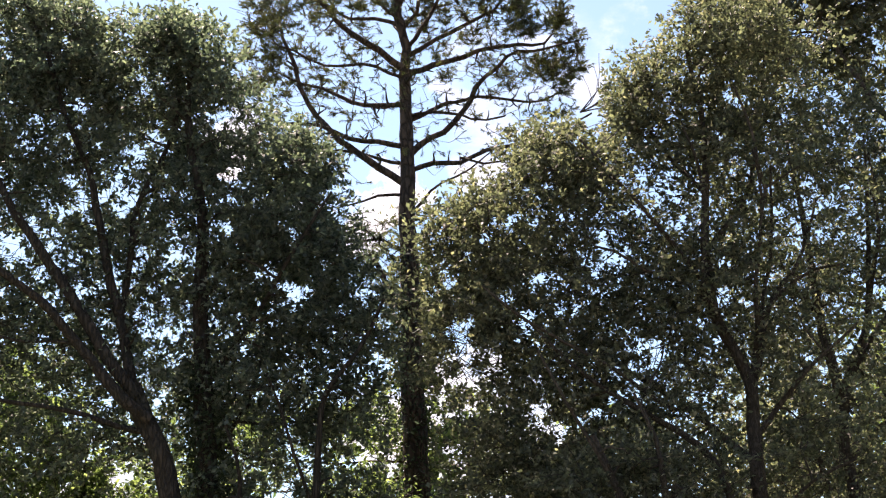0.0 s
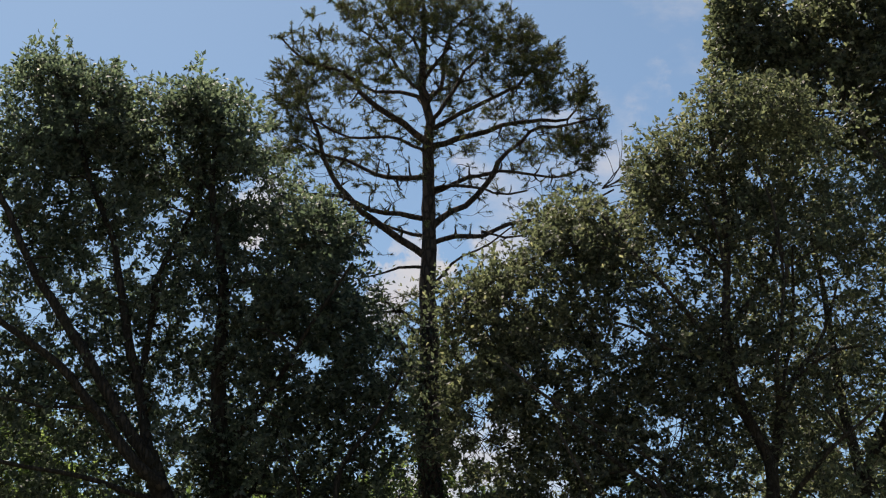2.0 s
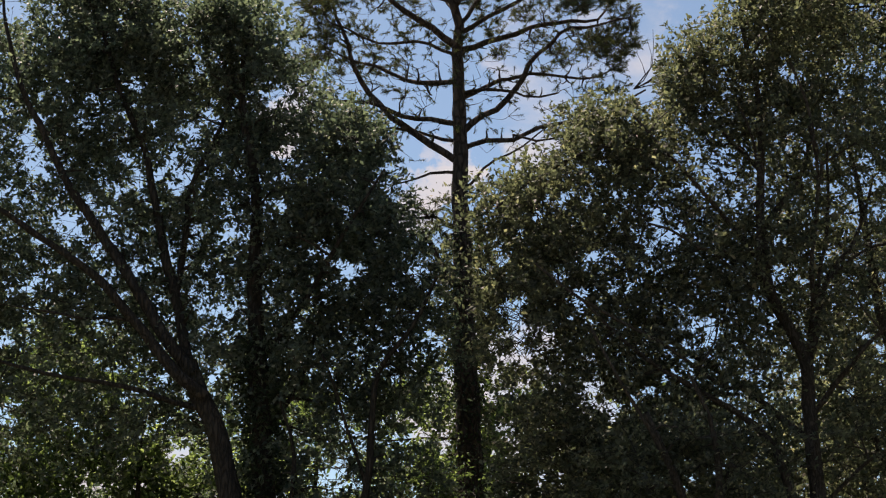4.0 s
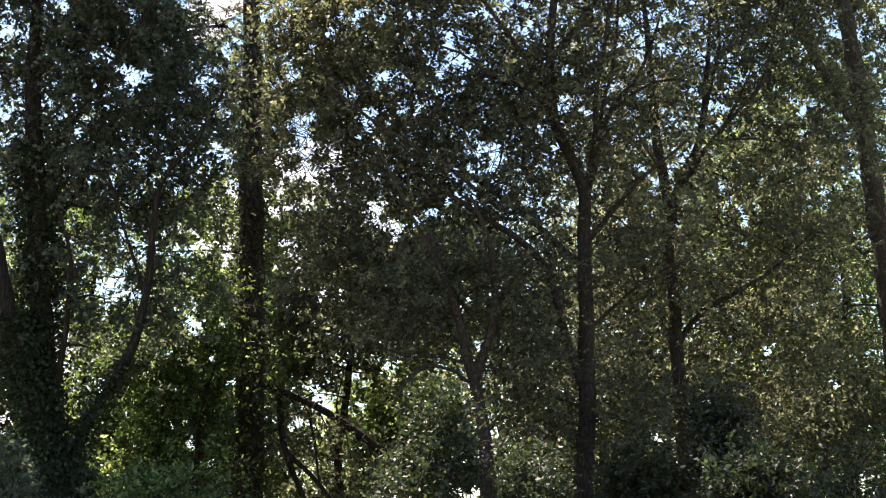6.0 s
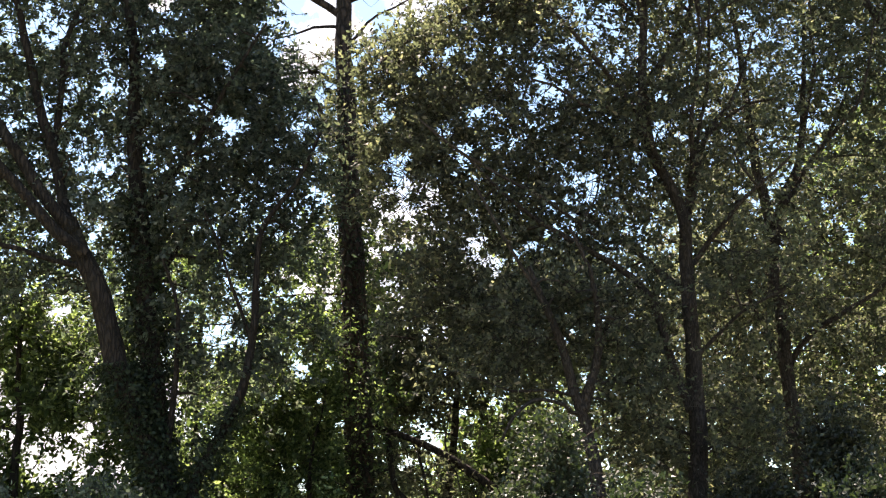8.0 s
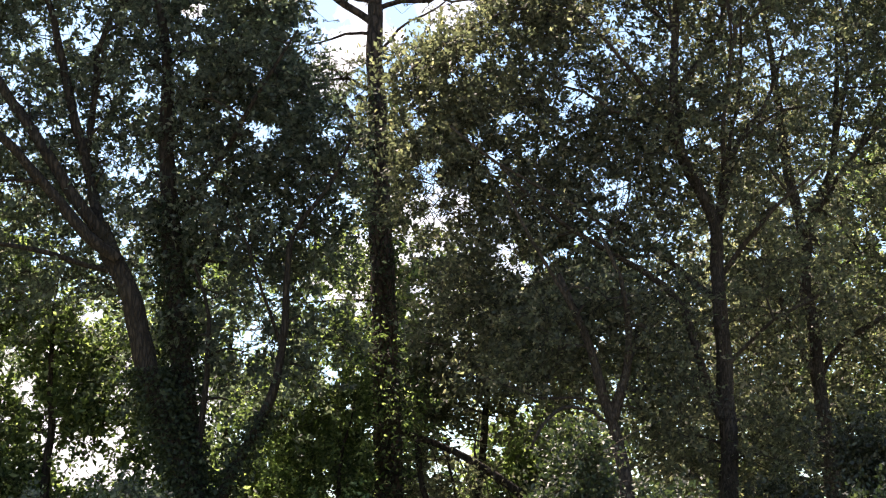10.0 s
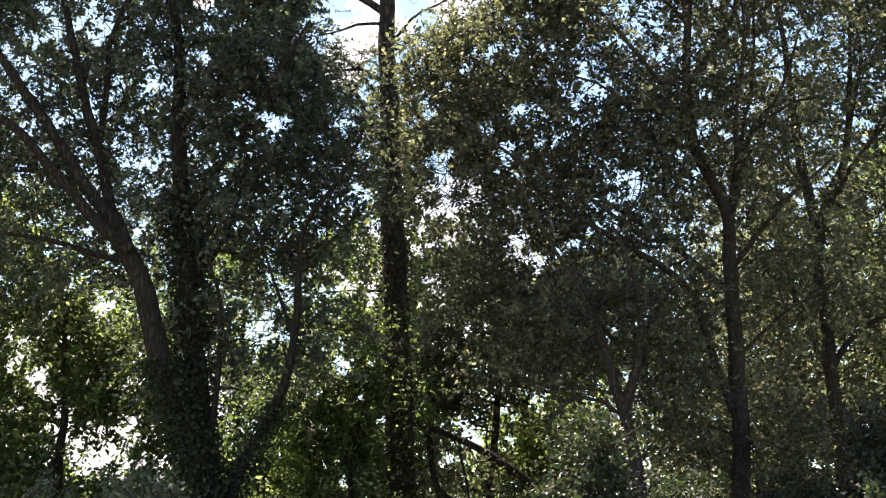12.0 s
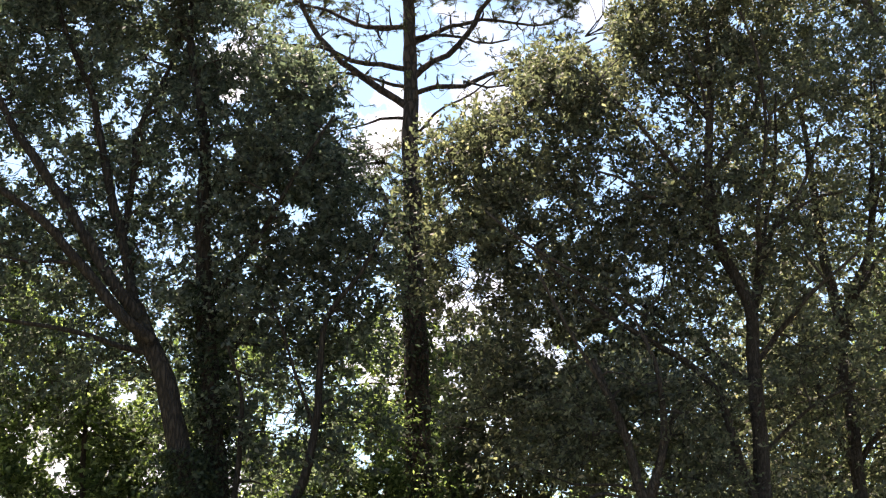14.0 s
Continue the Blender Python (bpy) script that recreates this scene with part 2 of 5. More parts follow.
def smooth_line(pts, step):
    """A smooth run of places through the given ones."""
    p = np.asarray(pts, float)
    if len(p) == 2:
        p = np.array([p[0], p.mean(0), p[1]])
    ends = np.vstack([2 * p[0] - p[1], p, 2 * p[-1] - p[-2]])
    out = []
    for i in range(1, len(ends) - 2):
        a, b, c, d = ends[i - 1:i + 3]
        k = max(2, int(np.linalg.norm(c - b) / step))
        for s in np.arange(k) / k:
            out.append(0.5 * (2 * b + (c - a) * s + (2 * a - 5 * b + 4 * c - d) * s * s + (3 * b - a - 3 * c + d) * s ** 3))
    out.append(p[-1])
    return np.array(out)


def tube(line, r0, r1, sides=8, rough=0.06, power=1.0, flare=0.0):
    """A tapering round stem along a line, uneven in girth; flare widens its foot."""
    n = len(line)
    t = np.gradient(line, axis=0)
    t /= np.linalg.norm(t, axis=1)[:, None] + 1e-9
    up = np.array([0.0, 1.0, 0.0]) if abs(t[:, 1]).max() < 0.9 else np.array([1.0, 0.0, 0.0])
    a = np.cross(t, up)
    a /= np.linalg.norm(a, axis=1)[:, None] + 1e-9
    b = np.cross(t, a)
    s = np.linspace(0, 1, n)
    r = r0 + (r1 - r0) * s ** power
    if flare:
        r = r * (1 + flare * np.exp(-(line[:, 2] - line[0, 2]) / 0.5))
    ang = np.arange(sides) / sides * 2 * np.pi
    wob = 1 + rough * rng.normal(size=(n, sides))
    ring = (np.cos(ang)[None, :, None] * a[:, None] + np.sin(ang)[None, :, None] * b[:, None]) * (r[:, None] * wob)[:, :, None]
    verts = (line[:, None] + ring).reshape(-1, 3)
    i, j = np.meshgrid(np.arange(n - 1), np.arange(sides), indexing="ij")
    k = (j + 1) % sides
    quads = np.stack([i * sides + j, i * sides + k, (i + 1) * sides + k, (i + 1) * sides + j], -1).reshape(-1, 4)
    return verts, quads


def joined(pieces):
    vs, qs, base = [], [], 0
    for v, q in pieces:
        vs.append(v)
        qs.append(q + base)
        base += len(v)
    return np.vstack(vs), np.vstack(qs)


def unit(v):
    return v / (np.linalg.norm(v, axis=-1, keepdims=True) + 1e-9)


def leaves(at, along, size, width, droop=0.25, flat=0.6):
    """A small pointed leaf at each place, pointing along, its face mostly up."""
    n = len(at)
    along = unit(along + rng.normal(size=(n, 3)) * 0.55 + np.array([0, 0, -droop]))
    face = unit(rng.normal(size=(n, 3)) * (1 - flat) + np.array([0, 0, flat]))
    side = unit(np.cross(along, face))
    face = np.cross(side, along)
    ln = size * rng.uniform(0.6, 1.35, n)[:, None]
    wd = ln * width * rng.uniform(0.8, 1.2, n)[:, None]
    curl = ln * rng.uniform(-0.05, 0.3, n)[:, None]
    skew = rng.uniform(0.05, 0.45, n)[:, None]
    v = np.stack([
        at,
        at + side * wd * 0.55 + along * ln * (0.25 + skew) + face * wd * 0.12,
        at + along * ln - face * curl,
        at - side * wd * 0.55 + along * ln * (0.75 - skew) + face * wd * 0.12,
    ], 1)
    return v.reshape(-1, 3), np.arange(n * 4).reshape(-1, 4)


def needles(at, along, length, per):
    """A brush of slim needles round each shoot's tip."""
    n = len(at) * per
    at2 = np.repeat(at, per, 0) - np.repeat(along, per, 0) * (rng.uniform(0, 0.12, n)[:, None])
    d = unit(np.repeat(along, per, 0) * 0.5 + rng.normal(size=(n, 3)) * 0.7)
    side = unit(np.cross(d, rng.normal(size=(n, 3)))) * 0.0050
    ln = length * rng.uniform(0.7, 1.2, n)[:, None]
    v = np.stack([at2 + side, at2 + d * ln - np.array([0, 0, 0.02]), at2 - side], 1)
    return v.reshape(-1, 3), np.arange(n * 3).reshape(-1, 3)


def thing(name, at, label, category, group="", kind=""):
    ob = new(name)
    ob.location = at
    return tagged(ob, label, category, group, kind)


# gaps cut along the camera's sight lines to fit its view: across and height at 25 m, half width and half height
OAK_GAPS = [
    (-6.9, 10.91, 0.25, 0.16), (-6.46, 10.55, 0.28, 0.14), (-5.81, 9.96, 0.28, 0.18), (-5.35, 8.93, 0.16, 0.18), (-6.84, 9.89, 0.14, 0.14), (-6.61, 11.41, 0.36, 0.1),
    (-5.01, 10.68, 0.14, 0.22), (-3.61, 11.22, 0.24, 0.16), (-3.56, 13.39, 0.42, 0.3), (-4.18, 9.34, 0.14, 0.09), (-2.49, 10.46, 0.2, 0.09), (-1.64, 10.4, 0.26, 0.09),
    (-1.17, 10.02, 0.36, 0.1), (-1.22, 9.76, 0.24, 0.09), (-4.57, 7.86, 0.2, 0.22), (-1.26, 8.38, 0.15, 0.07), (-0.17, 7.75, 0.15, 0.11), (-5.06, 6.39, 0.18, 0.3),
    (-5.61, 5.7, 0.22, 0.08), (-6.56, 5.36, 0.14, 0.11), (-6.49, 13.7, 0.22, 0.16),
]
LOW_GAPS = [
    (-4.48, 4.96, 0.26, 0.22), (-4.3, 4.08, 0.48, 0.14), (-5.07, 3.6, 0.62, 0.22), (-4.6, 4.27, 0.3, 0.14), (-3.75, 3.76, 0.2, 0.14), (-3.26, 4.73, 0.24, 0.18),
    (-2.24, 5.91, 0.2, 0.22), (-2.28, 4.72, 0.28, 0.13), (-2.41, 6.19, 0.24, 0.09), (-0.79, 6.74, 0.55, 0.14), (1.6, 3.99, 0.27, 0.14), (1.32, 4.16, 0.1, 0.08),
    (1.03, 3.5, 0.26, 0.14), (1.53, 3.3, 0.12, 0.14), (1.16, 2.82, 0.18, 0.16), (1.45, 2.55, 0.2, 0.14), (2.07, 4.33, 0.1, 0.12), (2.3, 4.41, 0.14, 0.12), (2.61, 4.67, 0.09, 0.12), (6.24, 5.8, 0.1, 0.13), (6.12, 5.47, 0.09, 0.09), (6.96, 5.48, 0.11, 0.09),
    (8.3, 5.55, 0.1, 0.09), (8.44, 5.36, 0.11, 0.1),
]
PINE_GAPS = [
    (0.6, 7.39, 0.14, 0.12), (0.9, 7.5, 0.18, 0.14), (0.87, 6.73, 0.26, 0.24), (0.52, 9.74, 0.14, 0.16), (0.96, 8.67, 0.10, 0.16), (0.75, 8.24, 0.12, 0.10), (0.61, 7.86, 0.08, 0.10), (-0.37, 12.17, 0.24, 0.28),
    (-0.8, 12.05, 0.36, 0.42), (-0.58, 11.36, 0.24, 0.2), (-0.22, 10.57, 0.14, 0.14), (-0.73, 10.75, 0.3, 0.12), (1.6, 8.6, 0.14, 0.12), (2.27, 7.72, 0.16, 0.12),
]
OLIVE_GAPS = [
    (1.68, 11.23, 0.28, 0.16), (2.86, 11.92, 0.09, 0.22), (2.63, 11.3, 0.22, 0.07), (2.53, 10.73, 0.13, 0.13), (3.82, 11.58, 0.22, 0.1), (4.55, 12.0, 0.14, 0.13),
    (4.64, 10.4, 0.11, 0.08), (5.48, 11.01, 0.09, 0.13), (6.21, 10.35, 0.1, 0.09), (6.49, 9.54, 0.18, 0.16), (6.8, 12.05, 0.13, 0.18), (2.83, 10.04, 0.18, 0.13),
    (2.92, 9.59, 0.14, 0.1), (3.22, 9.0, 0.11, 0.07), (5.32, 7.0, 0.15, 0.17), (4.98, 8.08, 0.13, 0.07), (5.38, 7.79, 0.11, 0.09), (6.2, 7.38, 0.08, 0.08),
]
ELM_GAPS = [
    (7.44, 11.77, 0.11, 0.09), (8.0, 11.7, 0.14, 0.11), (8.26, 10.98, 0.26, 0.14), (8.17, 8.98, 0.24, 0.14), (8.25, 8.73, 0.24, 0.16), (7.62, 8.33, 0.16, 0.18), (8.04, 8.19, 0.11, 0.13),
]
SIGHT_GAPS = OAK_GAPS + LOW_GAPS + PINE_GAPS + OLIVE_GAPS + ELM_GAPS

# crown outlines fitted to the camera's view, at 25 m from it: across and height
OAK_TOP = [(-14, 15.2), (-8.62, 15.9), (-8.3, 16.5), (-7.87, 16.85), (-7.24, 16.6), (-6.92, 16.1), (-6.6, 16.2), (-5.95, 15.5), (-5.54, 16.0), (-5.3, 15.7), (-4.78, 16.25), (-4.2, 15.6),
           (-3.9, 15.95), (-3.57, 15.6), (-3.23, 15.2), (-2.95, 14.2), (-2.4, 14.0), (-1.92, 13.4), (-1.43, 12.7), (-1.06, 12.15), (-0.85, 11.6), (0.1, 11.5)]
OLIVE_TOP = [(0.1, 11.5), (0.41, 11.9), (1.28, 12.0), (1.61, 12.2), (1.78, 13.0), (2.06, 13.4), (2.4, 13.15), (2.68, 13.5), (3.4, 13.45), (3.55, 13.1), (3.9, 13.3), (4.0, 14.6), (4.15, 15.1),
             (5.0, 15.1), (5.2, 15.85), (5.95, 16.3), (6.5, 16.4), (8, 16.0), (20, 16.0)]
TULIP_TOP = [(5.3, 14.0), (5.7, 16.0), (5.9, 18.3), (6.5, 19.2), (6.97, 18.8), (7.4, 17.9), (7.5, 17.3), (7.6, 18.3), (7.85, 19.5), (8.6, 21.0), (12, 22.0), (20, 21.0)]


def above_crown(p, top, over):
    """Whether places lie above a crown's outline as the camera sees it."""
    k = 25.0 / p[..., 1]
    x, z = p[..., 0] * k, 1.6 + (p[..., 2] - 1.6) * k
    xs, zs = zip(*top)
    return z > np.interp(x + 0.07 * np.sin(17.0 * z + 5.0 * x), xs, zs) + over + 0.16 * np.sin(7.3 * x + 1.0) * np.sin(3.1 * x) + 0.16 * np.sin(15.1 * x + 2.0 * np.sin(4.3 * x)) - 0.10


# stems kept open to the camera by dropping leaves before them: height and place across at 25 m, half width, slope, how
# far back, how clear
BARE = []


def bare(line, girths, y, share):
    k = 25.0 / line[:, 1]
    z, x = 1.6 + (line[:, 2] - 1.6) * k, line[:, 0] * k
    order = np.argsort(z)
    slope = np.abs(np.gradient(x)) / (np.abs(np.gradient(z)) + 0.02)
    BARE.append((z[order], x[order], (girths * k)[order], slope[order], y, share))


def before_stem(p):
    """Whether leaves would hide a stem that is kept open to the camera."""
    k = 25.0 / p[:, 1]
    x, z = p[:, 0] * k, 1.6 + (p[:, 2] - 1.6) * k
    hit = np.zeros(len(p), bool)
    for zs, xs, rs, sl, y, share in BARE:
        c = np.flatnonzero((p[:, 1] < y + 0.15) & (z > zs[0]) & (z < zs[-1]) & (np.abs(x - xs.mean()) < np.ptp(xs) + 1))
        off = np.abs(x[c] - np.interp(z[c], zs, xs)) / np.sqrt(1 + np.interp(z[c], zs, sl) ** 2)
        hit[c] |= (off < np.interp(z[c], zs, rs) * 1.1 + 0.03) & (rng.uniform(size=len(c)) < share)
    return hit


LOOSE = np.random.default_rng(23).normal(size=(4, 96, 96))


def patchy(q):
    """A smooth uneven field over a plane, of four sizes of patch."""
    total = 0.0
    for grid, cell, weight in zip(LOOSE, (0.62, 0.33, 0.19, 0.115), (0.62, 0.72, 0.72, 0.6)):
        u = q / cell + 47.3
        i = np.floor(u).astype(int)
        f = u - i
        f = f * f * (3 - 2 * f)
        a, b = i[..., 0] % 96, i[..., 1] % 96
        c, d = (a + 1) % 96, (b + 1) % 96
        total = total + weight * ((grid[a, b] * (1 - f[..., 0]) + grid[c, b] * f[..., 0]) * (1 - f[..., 1]) + (grid[a, d] * (1 - f[..., 0]) + grid[c, d] * f[..., 0]) * f[..., 1])
    return total / 0.9


# where leaves are thinned along the camera's sight lines to show sky, at 25 m: across, height, half width, half height,
# how much
THIN = [(-4.5, 10.9, 3.2, 1.8, 0.3), (3.4, 8.3, 2.2, 1.6, 0.6), (-6.4, 10.4, 2.2, 2.2, 0.68), (-4.6, 11.3, 1.4, 1.3, 0.5), (-5.0, 5.2, 1.8, 1.6, 0.4), (-2.3, 5.8, 0.9, 1.2, 0.6), (1.9, 9.2, 1.5, 2.4, 0.55), (3.6, 11.2, 1.2, 1.2, 0.7),
         (7.6, 10.6, 1.8, 2.2, 0.15), (5.6, 8.2, 1.2, 1.2, 0.2), (-1.2, 10.2, 1.2, 0.5, 0.7), (-0.6, 6.8, 1.2, 0.5, 0.6), (1.5, 11.3, 1.2, 0.8, 0.8), (-2.2, 12.6, 0.9, 1.0, 0.5), (7.6, 7.5, 2.2, 1.5, -0.4),
        (6.5, 4.2, 4.0, 2.4, -0.45), (-4.0, 13.2, 1.8, 1.3, 0.45), (-6.6, 13.4, 1.2, 1.0, 0.3), (-1.6, 8.9, 1.5, 0.8, -0.3), (-3.3, 3.0, 1.2, 1.5, -0.4), (10.5, 18.5, 4.0, 3.0, -0.2), (7.4, 7.2, 1.6, 0.8, -0.4)]


def openness(p):
    """Thinning fitted to the camera's view: under nought where leaves are dropped and the sky shows through."""
    k = 25.0 / p[..., 1]
    q = np.stack([p[..., 0] * k, 1.6 + (p[..., 2] - 1.6) * k], -1)
    f = patchy(q)
    thin = 0.0
    for a, b, c, d, e in THIN:
        thin = thin + e * np.exp(-((q[..., 0] - a) / c) ** 2 - ((q[..., 1] - b) / d) ** 2)
    return f + 1.70 - 1.05 * np.minimum(thin, 1.1)


def in_sight_gap(p, ease):
    """Whether places lie within a gap as seen from the camera; ease under 1 lets leaves reach in from its rim."""
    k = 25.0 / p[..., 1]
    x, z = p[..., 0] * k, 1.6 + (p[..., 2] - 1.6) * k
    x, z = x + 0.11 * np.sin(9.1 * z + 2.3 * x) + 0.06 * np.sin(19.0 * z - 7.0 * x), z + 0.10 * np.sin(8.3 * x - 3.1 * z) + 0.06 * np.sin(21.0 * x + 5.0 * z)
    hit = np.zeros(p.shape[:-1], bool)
    for a, b, c, d in SIGHT_GAPS:
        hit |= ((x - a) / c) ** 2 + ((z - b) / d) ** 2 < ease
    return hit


class Tree:
    """A tree rooted at (x, y): stems and limbs in metres, x across, z up, dy the way from the trunk's plane."""

    def __init__(self, name, x, y, label, category, bark, leaf, leaf_label, group="", kind="", top=None, lobed=False):
        self.lobed, self.tops = lobed, top or OAK_TOP + OLIVE_TOP[1:]
        self.y, self.bark, self.leaf, self.leaf_label = y, bark, leaf, leaf_label
        self.base = np.array([x, y, 0.0])
        self.top = thing(name, (x, y, 0), label, category, group, kind)
        self.lines, self.sprays, self.fine = [], [], []
        self.wood, self.girth, self.count = np.zeros((40000, 3)), np.zeros(40000), 0

    def remember(self, line, girths):
        n = len(line)
        self.wood[self.count:self.count + n], self.girth[self.count:self.count + n] = line, girths
        self.count += n

    def local(self, v):
        return v - self.base

    def stem(self, name, pts, r0, r1, flare=0.0, sides=10, label="", wander=0.022, power=1.0, clear=0.0):
        p = np.array([(a, self.y + c, b) for a, b, c in pts], float)
        line = smooth_line(p, 0.28)
        along = np.linspace(0, len(line) * 0.28, len(line))
        for wave in (0.45, 0.8, 1.6):
            for axis in range(3):
                line[1:, axis] += wander * wave * 0.5 * np.sin(along[1:] / wave * 3.1 + rng.uniform(0, 6.3)) * np.minimum(1, along[1:] / 0.8)
        v, q = tube(line, r0, r1, sides, 0.05, power, flare)
        self.lines.append((line, np.linspace(r0, r1, len(line))))
        if clear:
            bare(line, np.linspace(r0, r1, len(line)), self.y, clear)
        self.remember(line, np.linspace(r0, r1, len(line)))
        return link_mesh(name, self.local(v), q.tolist(), self.bark, self.top, label)

    def keep_in_view(self, which, low, high, share):
        line, girths = self.lines[which]
        part = (line[:, 2] > low) & (line[:, 2] <= high)
        bare(line[part], girths[part], self.y, share)

    def trunk(self, pts, r0, r1, flare=0.35, **k):
        return self.stem("trunk", pts, r0, r1, flare, 14, **k)

    def limb(self, pts, r0, r1=0.02, **k):
        return self.stem("limb", pts, r0, r1, 0.0, 8, **k)

    def nearest(self, p):
        w = self.wood[:self.count]
        d = np.linalg.norm(w - p, axis=1) + 0.6 * np.maximum(0, w[:, 2] - p[2])
        i = int(d.argmin())
        return w[i].copy(), self.girth[i]

    def branchlet(self, p, most=0.03, sag=0.10, reach=4.5):
        """A thin branch from the nearest wood out to p, on which later ones may grow."""
        root, rad = self.nearest(p)
        far = np.linalg.norm(root - p)
        if far > reach:
            return False
        if far < 0.05:
            return True
        mid = 0.5 * (root + p) + np.array([0, 0, sag]) * far + rng.normal(size=3) * 0.09 * far
        line = smooth_line([root, mid, p], 0.22)
        r0 = min(most, 0.75 * rad + 0.003)
        self.fine.append(tube(line, r0, max(0.004, 0.35 * r0), 5 if r0 > 0.02 else 3, 0.1))
        self.remember(line[1:], np.linspace(r0, max(0.004, 0.35 * r0), len(line))[1:])
        return True

    def crown(self, x, z, rx, rz, ry, clumps, dy=0.0, size=0.62, per=6, shell=0.35):
        """Fills a rounded mass with clumps of leafy shoots, denser towards its outside, each clump carried by a branchlet."""
        c = np.array([x, self.y + dy, z])
        r = np.array([rx, ry, rz])
        lobed = self.lobed and z > 10.3
        for _ in range(int(clumps * (2.6 if lobed else 1.6))):
            d = unit(rng.normal(size=3))
            p = c + d * r * rng.uniform(0, 1) ** (1.0 / (1.6 + 2.4 * shell))
            if lobed and noise.noise(Vector(p) * 1.05) + 0.5 * noise.noise(Vector(p) * 2.3) < -0.08 + 0.1 * rng.normal():
                continue
            if in_sight_gap(p, 0.7) or above_crown(p, self.tops, 0.1 - 0.6 * rng.uniform()):
                continue
            s = size * rng.uniform(0.6, 1.35)
            out = unit(p - c + np.array([0, 0, 0.35 * rz]) + 1e-3)
            if not self.branchlet(p, reach=1.7 if p[2] > z + 0.4 * rz else 4.5):
                continue
            k = max(4, int(2 * per * rng.uniform(0.6, 1.4)))
            start = p + rng.normal(size=(k, 3)) * s * (np.array([0.42, 0.42, 0.30]) if lobed else np.array([0.55, 0.55, 0.42]))
            way = unit(unit(start - p) * 0.7 + out * 0.7 + rng.normal(size=(k, 3)) * 0.45 + np.array([0, 0, 0.35]))
            for a, w, o in zip(start, way, openness(start)):
                if o > -0.5 and not above_crown(a, self.tops, -0.3 * rng.uniform()):
                    self.sprays.append((p, a, w, s))

    def leaf_out(self, per=15, size=0.105, width=0.55, droop=0.25, flat=0.25, part_name="crown", twig_share=0.2):
        """Keeps how the shoots are to be leaved; they are, once all stems stand."""
        LEAFING.append((self, per, size, width, droop, flat, part_name, twig_share))

    def grow(self, per, size, width, droop, flat, part_name, twig_share):
        per, size, width = max(4, per // 4), size * 1.32, width * 0.80
        sp = self.sprays
        n = len(sp)
        heart = np.array([s[0] for s in sp])
        a = np.array([s[1] for s in sp])
        w = np.array([s[2] for s in sp])
        ln = np.array([s[3] for s in sp]) * rng.uniform(0.5, 1.0, n)
        k = np.repeat(np.arange(n), per)
        f = rng.uniform(0.0, 1.0, len(k)) ** 0.7
        bend = np.array([0, 0, -0.32])
        at = a[k] + w[k] * (ln[k] * f)[:, None] + bend * (ln[k] * f * f)[:, None] + rng.normal(size=(len(k), 3)) * 0.028
        out = unit(np.cross(w[k], rng.normal(size=(len(k), 3)))) * 0.75 + w[k] * 0.8
        keep = (~in_sight_gap(at, rng.uniform(0.1, 1.3, len(k))) | (rng.uniform(size=len(k)) < 0.10)) & (at[:, 2] > 0.25)
        keep &= (openness(at) > 0.3 * rng.normal(size=len(k))) | (rng.uniform(size=len(k)) < 0.07)
        keep &= ~above_crown(at, self.tops, 0.42) & ~before_stem(at)
        v, q = leaves(at[keep], out[keep], size, width, droop, flat)
        crown = quads_mesh(part_name, self.local(v), q, self.leaf, self.top, self.leaf_label)
        for i in range(n):
            if rng.uniform() < twig_share:
                e = a[i] + w[i] * ln[i] + bend * ln[i]
                if not above_crown(e, self.tops, 0.4):
                    self.fine.append(tube(np.array([heart[i], 0.5 * (heart[i] + a[i]) + 0.02, a[i], e]), 0.008, 0.003, 3, 0.0))
        if self.fine:
            v, q = joined(self.fine)
            quads_mesh("fine_branching", self.local(v), q, TWIG, crown)
        return crown


LEAFING = []


# ---- ground ----
def ground():
    bm = bmesh.new()
    xs = [-3000, -600, -120, *range(-40, 41, 4), 120, 600, 3000]
    ys = [-3000, -600, -120, *range(-40, 61, 4), 150, 600, 3000]
    rows = []
    for y in ys:
        rows.append([bm.verts.new((x, y, 0.10 * noise.noise((x * 0.13, y * 0.13, 0)) if max(abs(x), abs(y)) < 100 else 0.0)) for x in xs])
    for r, s in zip(rows, rows[1:]):
        for i in range(len(xs) - 1):
            bm.faces.new((r[i], r[i + 1], s[i + 1], s[i]))
    me = bpy.data.meshes.new("ground")
    bm.to_mesh(me)
    bm.free()
    me.materials.append(ground_material())
    me.polygons.foreach_set("use_smooth", [True] * len(me.polygons))
    return tagged(new("ground", me), "brown and green ground under the trees, unseen, toned to bounce light", "ground", kind="structure")


ground()


